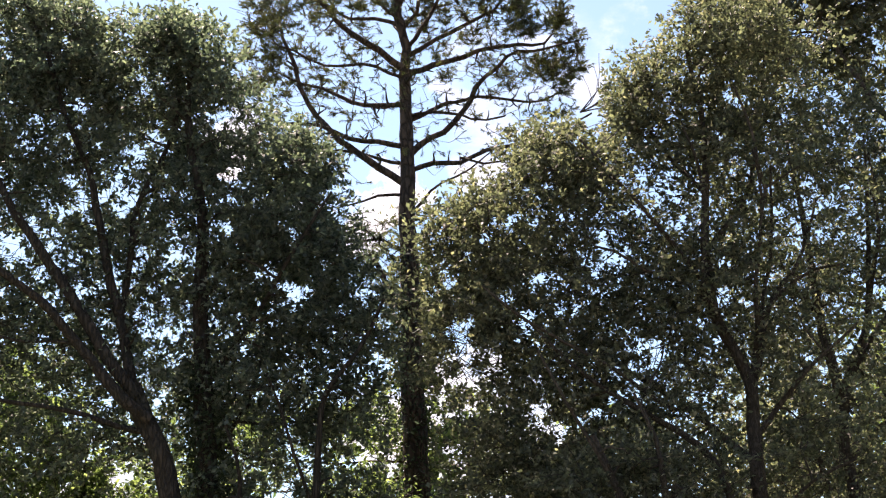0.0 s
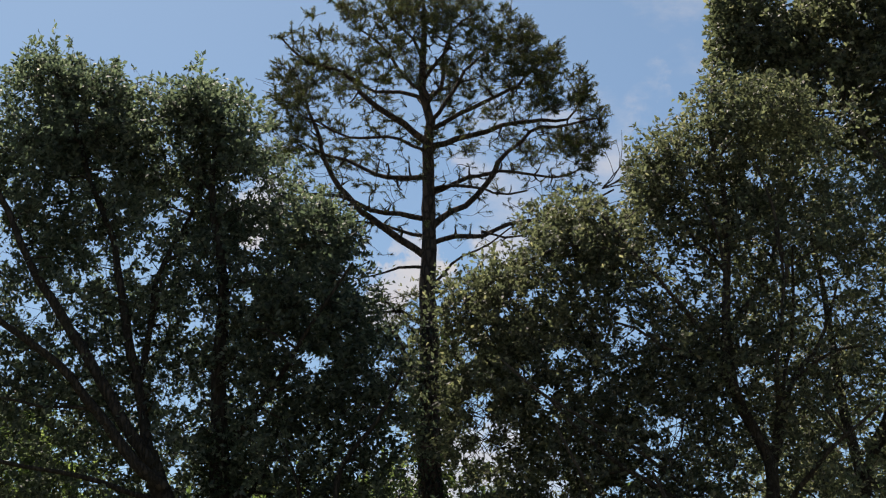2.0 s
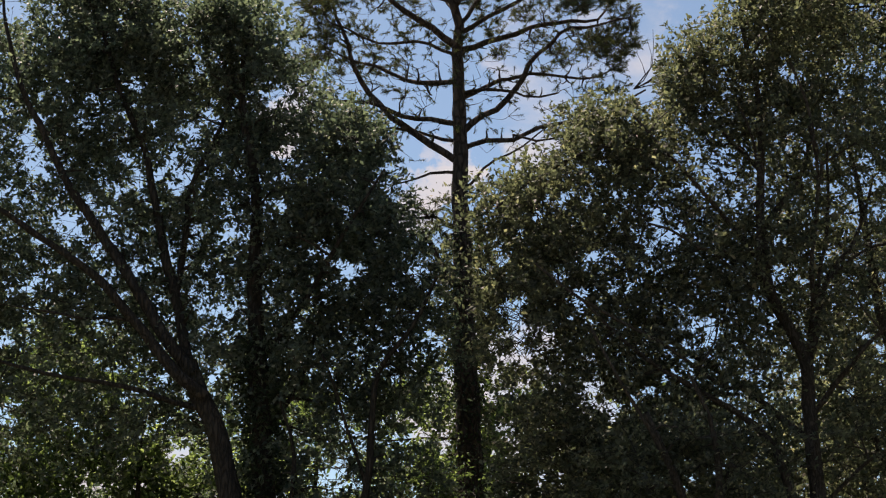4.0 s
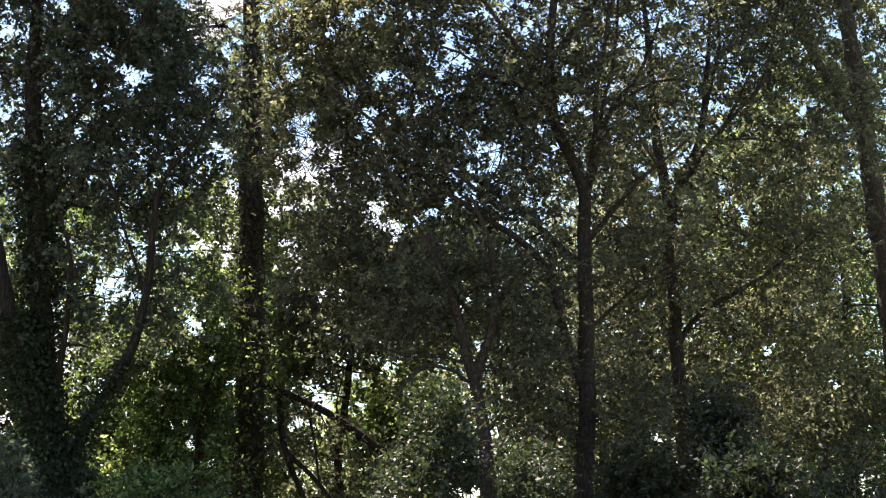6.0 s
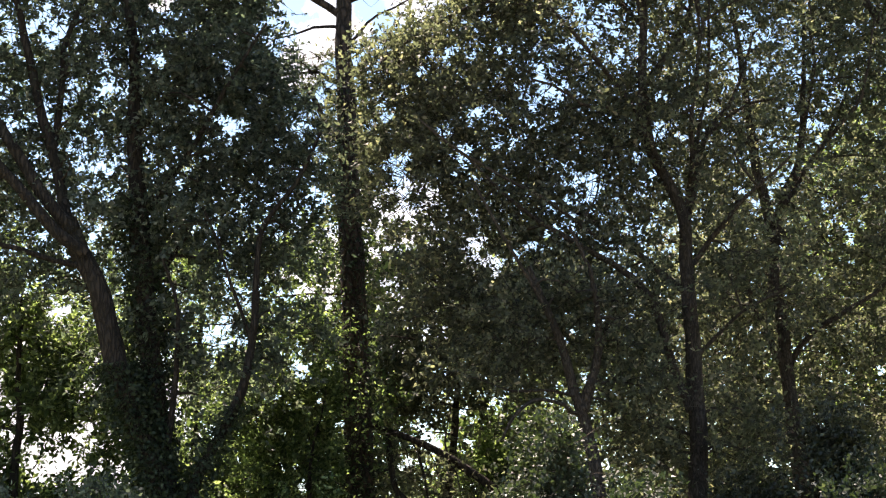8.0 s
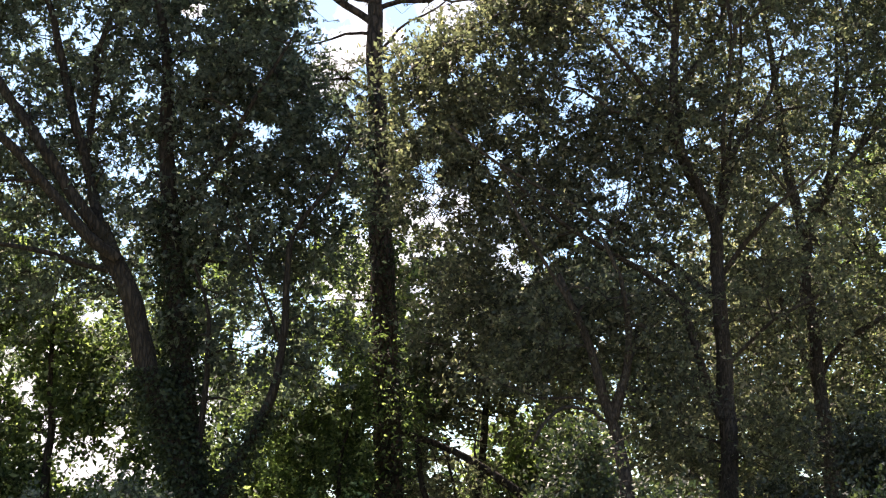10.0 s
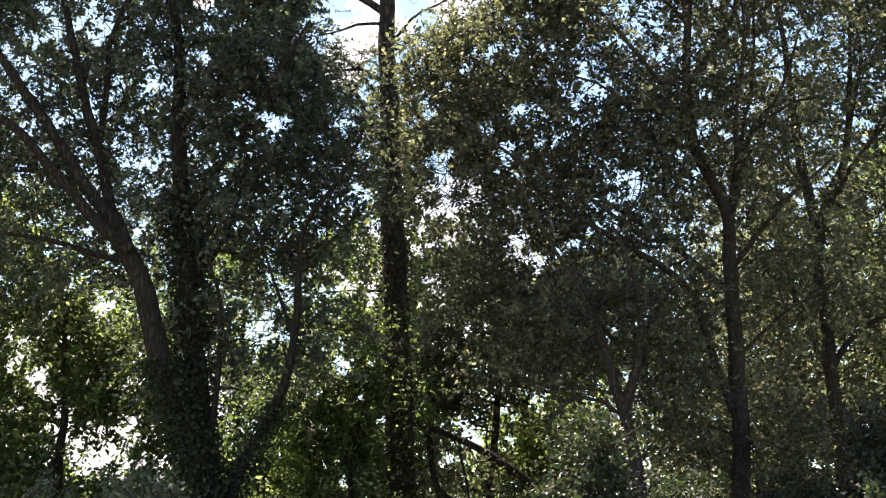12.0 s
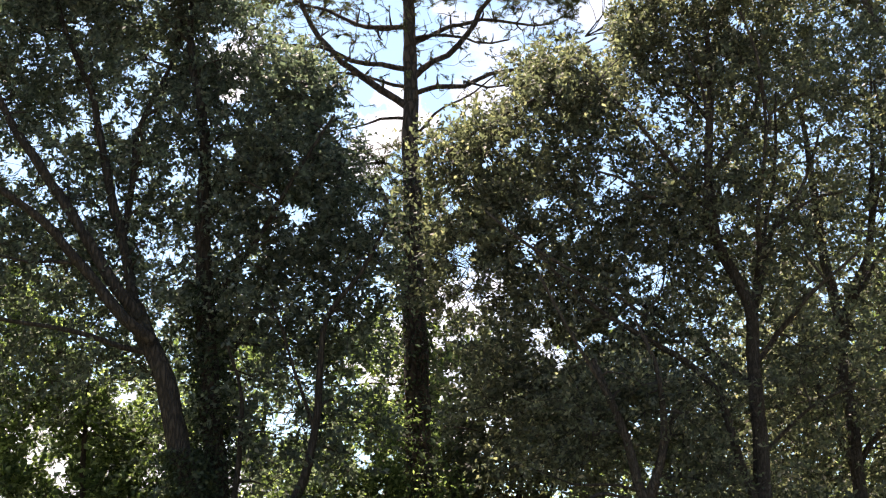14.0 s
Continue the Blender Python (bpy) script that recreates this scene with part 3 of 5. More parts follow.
# ---- the tall pine ----
def pine():
    t = Tree("pine_tree", 0.32, 28.0, "tall bare-trunked pine with a broad rounded crown of needle tufts", "pine tree", PINE_BARK, NEEDLE, "dark green pine needle tufts")
    t.trunk([(0.33, -0.1, 0), (0.29, 2.46, 0), (0.24, 5.47, 0), (0.11, 9.56, 0), (0.05, 12.34, 0), (0.04, 13.3, 0), (-0.01, 15.9, 0), (0.03, 16.66, 0.05), (-0.19, 17.42, 0), (-0.18, 18.32, 0), (-0.15, 19.55, 0), (-0.2, 20.0, 0)], 0.33, 0.035, 0.3, wander=0.02, power=1.5)
    t.keep_in_view(0, 9.0, 13.0, 0.6)
    t.keep_in_view(0, 0.0, 9.0, 0.85)
    # limbs: height up the trunk, then points of reach and height, and how far they go back or forth
    for pts, r in (
        ([(0, 13.3, 0), (-1.12, 14.12, 0.2), (-1.81, 14.92, 0.4), (-2.39, 15.74, 0.5), (-2.72, 17.17, 0.6), (-2.9, 18.0, 0.7)], 0.085),
        ([(0, 14.2, 0), (-1.13, 14.39, -0.3), (-1.95, 14.46, -0.6), (-2.78, 14.6, -0.9), (-3.4, 15.0, -1.1)], 0.065),
        ([(0, 13.8, 0), (-0.96, 14.17, 0.6), (-1.7, 14.3, 1.2)], 0.045),
        ([(0, 15.22, 0), (-1.24, 15.33, 0.5), (-1.93, 15.75, 0.9), (-2.36, 16.12, 1.3), (-3.0, 16.6, 1.6)], 0.06),
        ([(-0.05, 16.1, 0), (-1.04, 16.82, -0.4), (-1.83, 17.39, -0.8), (-2.79, 17.76, -1.2), (-3.3, 18.3, -1.4)], 0.085),
        ([(-0.1, 15.9, 0), (-0.9, 16.0, -0.5), (-1.9, 16.05, -1.0), (-2.7, 16.3, -1.4)], 0.04),
        ([(-0.18, 17.4, 0), (-0.82, 18.11, 0.5), (-1.19, 18.8, 0.8), (-1.73, 19.3, 1.0)], 0.05),
        ([(-0.15, 17.2, 0), (-0.9, 17.6, 1.0), (-1.7, 18.2, 1.7), (-2.4, 18.6, 2.0)], 0.05),
        ([(0, 16.0, 0), (1.0, 16.39, 0.5), (2.02, 16.8, 0.9), (3.06, 17.21, 1.3), (3.5, 17.6, 1.5)], 0.075),
        ([(0.05, 13.95, 0), (1.09, 14.8, -0.3), (1.51, 15.55, -0.5), (2.19, 16.04, -0.8), (3.21, 16.35, -1.1), (3.8, 16.6, -1.2)], 0.075),
        ([(0, 14.8, 0), (1.09, 15.35, 0.4), (1.68, 15.65, 0.8), (2.77, 15.58, 1.2), (3.4, 15.9, 1.4)], 0.055),
        ([(0.05, 13.6, 0), (1.18, 13.85, -0.4), (2.0, 14.05, -0.7), (3.15, 14.12, -1.0), (4.0, 14.77, -1.2)], 0.06),
        ([(1.18, 13.85, -0.4), (1.6, 13.68, -0.6), (2.3, 13.75, -0.9)], 0.03),
        ([(0, 14.92, 0), (0.84, 14.89, -0.5), (1.51, 14.63, -1.0), (2.17, 14.73, -1.4)], 0.04),
        ([(0, 16.6, 0), (0.57, 17.54, 0.4), (1.0, 18.25, 0.7), (1.52, 18.87, 0.9)], 0.055),
        ([(0.02, 16.4, 0), (1.0, 16.77, -0.6), (1.69, 17.18, -1.0), (2.55, 17.89, -1.4)], 0.06),
        ([(-0.15, 17.7, 0), (0.3, 18.34, -0.4), (0.46, 19.15, -0.7)], 0.045),
        ([(-0.18, 18.2, 0), (-0.6, 18.9, -0.6), (-0.9, 19.5, -0.9)], 0.04),
        ([(-0.1, 17.0, 0), (0.3, 17.6, -1.0), (0.5, 18.3, -2.0), (0.9, 18.7, -2.5)], 0.05),
        ([(-0.1, 17.0, 0), (-0.2, 17.6, 1.2), (0.2, 18.2, 2.2), (0.3, 18.8, 2.7)], 0.05),
    ):
        t.limb([(a, b, 0.5 * c) for a, b, c in pts], r * 1.0, 0.02, wander=0.10, power=1.2)
    # bare and half-dead lower boughs
    for pts, r in (
        ([(0.08, 10.3, 0), (-0.36, 10.9, -0.3), (-0.73, 11.45, -0.5), (-1.16, 11.24, -0.6), (-1.64, 11.27, -0.7), (-2.05, 11.57, -0.8), (-2.53, 11.39, -0.9)], 0.07),
        ([(0.05, 11.75, 0), (-0.61, 11.92, -0.2), (-1.17, 11.83, -0.3), (-1.7, 12.0, -0.4)], 0.05),
        ([(0.05, 13.05, 0), (-0.62, 12.95, -0.3), (-1.11, 12.78, -0.5), (-1.6, 12.5, -0.6)], 0.04),
        ([(-1.16, 11.24, -0.6), (-1.4, 11.0, -0.8), (-1.9, 10.95, -0.9)], 0.03),
        ([(-0.61, 11.92, -0.2), (-0.9, 12.2, -0.4), (-1.35, 12.2, -0.5)], 0.025),
        ([(0.08, 12.6, 0), (0.6, 13.0, -0.5), (1.4, 13.25, -0.9), (2.1, 13.7, -1.1)], 0.035),
        ([(0.1, 10.6, 0), (-0.45, 10.55, -0.5), (-0.9, 10.2, -0.7)], 0.03),
        ([(0.2, 6.36, 0), (-0.8, 6.37, -0.4), (-1.75, 6.40, -0.7)], 0.022),
        ([(0.2, 7.3, 0), (-0.8, 7.12, -0.2), (-1.8, 7.3, -0.3), (-2.6, 7.2, -0.4)], 0.03),
        ([(0.2, 7.0, 0), (-0.9, 6.92, 0.2), (-2.0, 6.95, 0.3), (-3.0, 7.05, 0.4)], 0.028),
        ([(0.2, 6.72, 0), (-1.2, 6.58, -0.3), (-2.4, 6.55, -0.5), (-3.1, 6.7, -0.6)], 0.03),
        ([(0.2, 6.34, 0), (0.9, 6.36, 0.3), (1.46, 6.35, 0.5)], 0.02),
    ):
        t.limb(pts, r, 0.01, wander=0.1)
    # bare brown spray at the end of the lowest bough
    for k in range(7):
        t.limb([(3.7, 14.5, -1.1), (3.9 + 0.12 * k, 14.8 + 0.08 * (k % 3), -1.2), (3.75 + 0.2 * k, 15.2 + 0.25 * ((k * 2) % 5) / 2, -1.3)], 0.014, 0.004, wander=0.08)
    for k in range(4):
        t.limb([(-2.7, 16.8, 0.6), (-3.2, 17.1 + 0.12 * k, 0.5), (-3.75 - 0.08 * k, 17.35 + 0.2 * k, 0.4)], 0.010, 0.004, wander=0.08)
    # the dome of tufts: shoots grown out from the nearest wood towards its shell
    goals = []
    while len(goals) < 1250:
        d = unit(rng.normal(size=3))
        k = 2.9 if d[0] < 0 else 2.1
        d /= (np.abs(d) ** k).sum() ** (1 / k)
        f = rng.uniform(0.3, 1.0) ** 0.5
        p = np.array([0.14, 28.0, 15.75]) + d * np.array([3.85, 2.1, 4.05]) * f
        rim = abs(p[0] - 0.14) / 3.85
        low = 17.0 - 1.3 * rim
        if p[2] < low - 0.8 or (p[2] < low and rng.uniform() < 0.7):
            continue
        lump = noise.noise((p[0] * 1.15, p[1] * 1.15, p[2] * 1.3))
        if lump < -0.16 + 0.1 * (1 - f):
            continue
        goals.append((p, f))
    goals += [(line[-1].copy(), 1.0) for line, r in t.lines[1:21] if line[-1][2] > 15]
    for _ in range(330):
        goals.append((np.array([rng.uniform(-3.3, 3.8), 28 + rng.uniform(-1.0, 1.0), rng.uniform(13.7, 16.2)]), 0.55))
    for _ in range(80):
        goals.append((np.array([rng.uniform(-2.3, -0.1), 28 + rng.uniform(-0.6, 0.3), rng.uniform(10.0, 12.6)]), 0.8))
    for _ in range(46):
        goals.append((np.array([rng.uniform(-3.1, -0.2), 28 + rng.uniform(-0.6, 0.3), rng.uniform(6.3, 7.6)]), 0.5))
    goals.sort(key=lambda g: np.linalg.norm(g[0] - t.nearest(g[0])[0]))
    tips, ways = [], []
    for p, f in goals:
        t.branchlet(p, 0.036, -0.06)
        out = unit(p - np.array([0.1, 28.0, 15.6]))
        for _ in range(int(rng.integers(8, 15)) if f > 0.78 else int(rng.integers(0, 4))):
            g = unit(out * 0.35 + rng.normal(size=3) * np.array([0.8, 0.8, 0.45]) + np.array([0, 0, 0.4]))
            h = p + g * rng.uniform(0.06, 0.32)
            t.fine.append(tube(np.array([p, h]), 0.008, 0.006, 3, 0.0))
            tips.append(h)
            ways.append(g)
    v, q = needles(np.array(tips), np.array(ways), 0.074, 34)
    crown = quads_mesh("crown", t.local(v), q, NEEDLE, t.top, "dark green pine needle tufts")
    v, q = joined(t.fine)
    quads_mesh("fine_branching", t.local(v), q, TWIG, crown)


pine()


# ---- the many-stemmed oak ----
def oak():
    t = Tree("oak_tree", -2.6, 23.0, "large dark green oak with three spreading ivy-clad stems", "oak tree", BARK, OAK, "dense dark green oak leaves", lobed=True)
    t.trunk([(-2.6, -0.1, 0), (-2.62, 1.2, 0), (-2.66, 2.43, 0)], 0.5, 0.4)
    t.stem("stem", [(-2.66, 2.2, 0), (-2.75, 2.6, 0), (-3.23, 3.87, 0), (-3.68, 5.05, -0.1), (-3.99, 6.26, -0.2), (-4.33, 6.92, -0.2), (-4.53, 7.5, -0.2)], 0.24, 0.15, sides=12, clear=0.95)
    t.limb([(-4.45, 7.3, -0.3), (-4.82, 7.79, -0.4), (-5.32, 8.52, -0.4), (-5.82, 9.26, -0.4), (-6.28, 9.91, -0.4), (-6.74, 10.62, -0.4), (-7.28, 11.55, -0.4), (-7.83, 12.59, -0.4), (-8.2, 13.8, -0.3), (-8.5, 15.0, -0.2)], 0.115, clear=0.8)
    t.limb([(-4.53, 7.45, -0.2), (-4.7, 7.99, 0), (-5.08, 9.4, 0.2), (-5.47, 10.76, 0.3), (-5.69, 11.62, 0.3), (-6.17, 12.73, 0.3), (-6.7, 14.1, 0.4), (-7.3, 15.4, 0.6)], 0.10, clear=0.9)
    t.limb([(-4.2, 6.9, -0.4), (-4.62, 7.21, -0.6), (-5.15, 7.83, -0.6), (-5.63, 8.36, -0.7), (-6.22, 8.95, -0.8), (-6.89, 9.44, -0.9), (-7.86, 10.04, -1.1), (-9.2, 10.9, -1.3)], 0.105, clear=0.9)
    t.limb([(-5.39, 8.12, -0.6), (-5.9, 8.17, -0.7), (-6.26, 8.12, -0.8), (-6.9, 8.2, -0.9)], 0.03)
    t.limb([(-4.92, 8.8, 0.2), (-4.89, 9.24, 0.3), (-4.84, 10.27, 0.3), (-4.82, 10.8, 0.4), (-4.58, 11.54, 0.5), (-4.36, 12.19, 0.6), (-4.25, 13.2, 0.8), (-4.5, 15.0, 1.0)], 0.065, clear=0.85)
    t.limb([(-4.2, 6.7, -0.2), (-5.4, 6.9, -0.9), (-6.9, 7.1, -1.5), (-8.3, 7.6, -2.0)], 0.05)
    t.stem("stem", [(-2.66, 2.2, 0.1), (-3.0, 3.4, 0.3), (-3.28, 5.97, 0.4), (-3.54, 8.38, 0.4), (-3.61, 10.44, 0.4), (-3.72, 11.29, 0.4), (-3.92, 12.28, 0.4), (-4.0, 13.8, 0.5), (-3.75, 14.8, 0.6)], 0.25, 0.03, sides=12, clear=0.65)
    t.limb([(-3.58, 9.2, 0.4), (-2.9, 10.3, 0.7), (-2.5, 11.4, 0.9), (-2.3, 12.4, 1.0)], 0.06)
    t.limb([(-3.45, 7.6, 0.4), (-2.5, 8.9, 0.0), (-1.9, 9.9, -0.3), (-1.3, 10.9, -0.4)], 0.06)
    t.limb([(-3.3, 6.4, 0.4), (-2.7, 7.6, 0.9), (-2.5, 9.0, 1.2)], 0.05)
    t.stem("stem", [(-2.62, 2.2, -0.1), (-2.4, 3.14, -0.1), (-1.79, 4.32, -0.2), (-1.57, 4.97, -0.2), (-1.44, 6.4, -0.3), (-1.31, 7.37, -0.3), (-0.8, 8.06, -0.3), (-0.4, 9.0, -0.3)], 0.10, 0.025, sides=10, clear=0.85)
    t.limb([(-1.5, 5.4, -0.2), (-1.9, 6.6, -0.5), (-2.3, 7.6, -0.7)], 0.03)
    t.limb([(-2.95, 3.3, 0.2), (-2.75, 4.6, -0.1), (-2.7, 5.9, -0.3), (-3.0, 6.9, -0.5)], 0.07)
    for x, z, rx, rz, ry, n in (
        (-8.7, 11.9, 1.4, 1.9, 1.6, 38), (-7.15, 13.6, 1.0, 1.7, 1.4, 42), (-5.95, 13.2, 1.0, 1.5, 1.5, 42), (-4.4, 13.3, 1.0, 1.5, 1.5, 42),
        (-3.3, 12.5, 0.8, 1.5, 1.3, 28), (-2.5, 11.2, 1.3, 1.2, 1.6, 40), (-1.9, 10.5, 1.0, 0.8, 1.2, 34), (-8.6, 9.8, 1.6, 1.8, 1.7, 46),
        (-7.5, 14.9, 0.8, 1.2, 1.1, 34), (-6.4, 14.4, 0.6, 1.0, 1.0, 22), (-5.25, 14.2, 0.6, 1.0, 1.0, 24), (-4.5, 14.4, 0.7, 1.0, 1.0, 28), (-3.7, 14.1, 0.6, 1.0, 1.0, 24), (-9.0, 14.2, 1.0, 1.3, 1.2, 26), (-1.9, 11.8, 0.9, 0.9, 1.0, 24),
        (-6.6, 11.2, 1.5, 1.3, 1.7, 34), (-4.6, 10.9, 1.5, 1.2, 1.7, 36), (-3.0, 9.1, 1.5, 1.2, 1.7, 50), (-1.2, 8.7, 1.0, 0.9, 1.2, 26),
        (-6.2, 8.6, 1.7, 1.0, 1.6, 32), (-4.4, 8.2, 1.3, 1.2, 1.5, 22), (-7.2, 9.0, 1.6, 1.2, 1.6, 36), (-5.2, 9.6, 1.2, 1.0, 1.4, 26), (-1.1, 9.1, 0.8, 0.6, 1.1, 20), (-2.6, 7.2, 1.4, 1.0, 1.5, 34), (-1.1, 7.4, 0.7, 0.8, 1.0, 14),
        (-8.2, 6.9, 1.6, 1.1, 1.5, 36), (-5.6, 6.6, 1.5, 0.9, 1.4, 16), (-3.0, 5.3, 1.6, 0.9, 1.3, 24), (-1.2, 5.6, 0.9, 0.8, 1.1, 16),
    ):
        t.crown(x, z, rx, rz, ry, n, dy=1.0 if z < 9 else 0.9)
    t.leaf_out(52, 0.078, 0.58)


oak()


# ---- broad-leaved trees on the other side ----
def hickory():
    t = Tree("hickory_tree", 5.5, 22.0, "olive green broad-leaved tree with a straight dark trunk", "tree", BROWN_BARK, OLIVE, "olive green leaves, sunlit at the top", lobed=True)
    t.trunk([(5.5, -0.1, 0), (5.53, 2.21, 0), (5.58, 4.27, 0), (5.59, 6.22, 0), (5.53, 7.46, 0), (5.2, 8.2, 0), (5.06, 8.8, 0), (5.08, 10.4, 0), (5.15, 12.0, 0), (5.0, 13.35, 0), (5.1, 14.3, 0)], 0.19, 0.025, wander=0.03)
    t.keep_in_view(0, 0.0, 8.2, 0.9)
    t.keep_in_view(0, 8.2, 11.5, 0.45)
    t.limb([(5.5, 4.1, 0), (5.41, 4.4, 0), (5.07, 5.1, -0.2), (4.9, 5.84, -0.3), (4.27, 6.35, -0.5), (3.47, 6.85, -0.7), (2.6, 7.41, -0.8), (1.9, 8.1, -0.8)], 0.085, wander=0.05, clear=0.6)
    t.limb([(5.55, 7.0, 0), (6.08, 8.64, 0.3), (6.71, 9.56, 0.5), (7.2, 10.8, 0.7)], 0.08)
    t.limb([(5.56, 6.0, 0), (4.8, 6.9, 0.6), (3.9, 7.7, 1.0), (2.8, 8.6, 1.2)], 0.06)
    t.limb([(5.07, 8.9, 0), (4.2, 9.8, -0.5), (3.4, 10.6, -0.8), (2.9, 11.2, -0.9)], 0.05)
    t.limb([(5.08, 9.6, 0), (5.9, 10.8, 0.4), (6.3, 12.1, 0.6), (6.5, 13.6, 0.6)], 0.05)
    t.limb([(5.1, 10.6, 0), (4.5, 11.8, 0.6), (4.1, 12.9, 0.8)], 0.04)
    t.limb([(5.6, 6.4, 0), (6.4, 7.4, -0.6), (7.1, 8.0, -1.0)], 0.05)
    t.limb([(5.58, 4.9, 0), (6.3, 5.6, -0.5), (6.9, 5.9, -0.8)], 0.035)
    t.limb([(5.65, 7.4, 0), (5.7, 7.79, 0.1), (5.88, 8.38, 0.2), (6.0, 8.52, 0.2), (6.39, 8.95, 0.1), (6.79, 9.22, 0), (7.28, 9.32, -0.1)], 0.05, wander=0.04, clear=0.6)
    t.limb([(5.88, 8.38, 0.2), (5.98, 8.82, 0.2), (6.15, 9.42, 0.2), (6.28, 10.18, 0.2), (6.3, 11.2, 0.2)], 0.04, wander=0.04, clear=0.5)
    t.limb([(5.75, 7.9, 0.1), (5.75, 8.7, -0.4), (5.87, 10.1, -0.6), (5.75, 11.2, -0.6)], 0.045, wander=0.06)
    t.limb([(5.87, 10.1, -0.6), (5.97, 10.45, -0.7), (5.78, 11.22, -0.8), (5.5, 12.2, -0.8)], 0.035, wander=0.06)
    t.limb([(5.3, 8.0, 0), (4.92, 8.72, -0.3), (4.92, 9.4, -0.4), (5.0, 10.33, -0.4), (4.7, 11.6, -0.4)], 0.06, wander=0.06)
    t.limb([(4.95, 8.6, -0.2), (4.39, 8.92, -0.6), (3.83, 9.02, -0.8), (3.0, 9.4, -0.9)], 0.03, wander=0.08)
    t.limb([(4.2, 6.7, -0.6), (3.0, 7.4, -1.0), (1.9, 8.0, -1.2), (1.2, 8.6, -1.2)], 0.035)
    t.limb([(3.4, 10.6, -0.8), (2.4, 10.8, -0.6), (1.4, 10.4, -0.4), (0.6, 9.9, -0.2)], 0.025)
    for x, z, rx, rz, ry, n in (
        (4.9, 12.7, 1.1, 1.0, 1.2, 34), (5.1, 13.7, 0.75, 0.75, 1.0, 24), (6.0, 13.9, 0.9, 0.9, 1.1, 20), (6.9, 13.4, 0.9, 1.0, 1.1, 16), (4.2, 12.5, 0.7, 0.6, 0.9, 14), (6.2, 12.2, 1.2, 1.2, 1.4, 36), (3.8, 11.5, 1.0, 0.9, 1.2, 20), (2.6, 10.4, 1.0, 0.9, 1.2, 18),
        (1.6, 9.0, 0.8, 0.9, 1.1, 18), (0.9, 10.2, 0.5, 0.6, 0.8, 14), (0.7, 9.3, 0.45, 0.7, 0.8, 10), (0.8, 8.3, 0.4, 0.7, 0.8, 8), (1.1, 7.9, 0.6, 0.7, 0.8, 22), (2.1, 11.3, 0.8, 0.7, 1.0, 20), (3.1, 11.5, 0.7, 0.6, 1.0, 18), (4.9, 10.7, 1.4, 1.2, 1.5, 28), (6.6, 10.4, 1.3, 1.2, 1.5, 32), (3.0, 9.2, 1.4, 1.0, 1.5, 36),
        (1.3, 8.2, 0.6, 0.7, 0.8, 10), (4.6, 8.7, 1.3, 1.0, 1.5, 28), (6.4, 8.4, 1.2, 1.0, 1.5, 26), (2.3, 7.6, 1.2, 0.9, 1.3, 30), (1.6, 10.5, 0.9, 0.7, 1.0, 26), (1.2, 9.9, 0.45, 0.7, 0.8, 16), (2.5, 11.1, 0.8, 0.6, 1.0, 18),
        (4.0, 7.1, 1.2, 0.9, 1.3, 28), (6.6, 6.4, 1.1, 1.0, 1.3, 24), (2.8, 6.1, 1.2, 0.8, 1.2, 26), (4.4, 5.4, 1.1, 0.8, 1.2, 24), (4.7, 3.6, 0.9, 0.7, 1.0, 14), (5.9, 3.6, 0.8, 0.7, 1.0, 12), (6.8, 3.8, 0.7, 0.7, 0.9, 10), (1.5, 6.0, 0.8, 0.7, 0.9, 16), (2.2, 5.6, 1.0, 0.5, 0.9, 14), (4.0, 8.0, 1.1, 0.9, 1.2, 24), (5.0, 9.4, 1.2, 0.9, 1.2, 24),
    ):
        t.crown(x, z, rx, rz, ry, n, dy=0.35)
    t.leaf_out(54, 0.068, 0.6)


hickory()


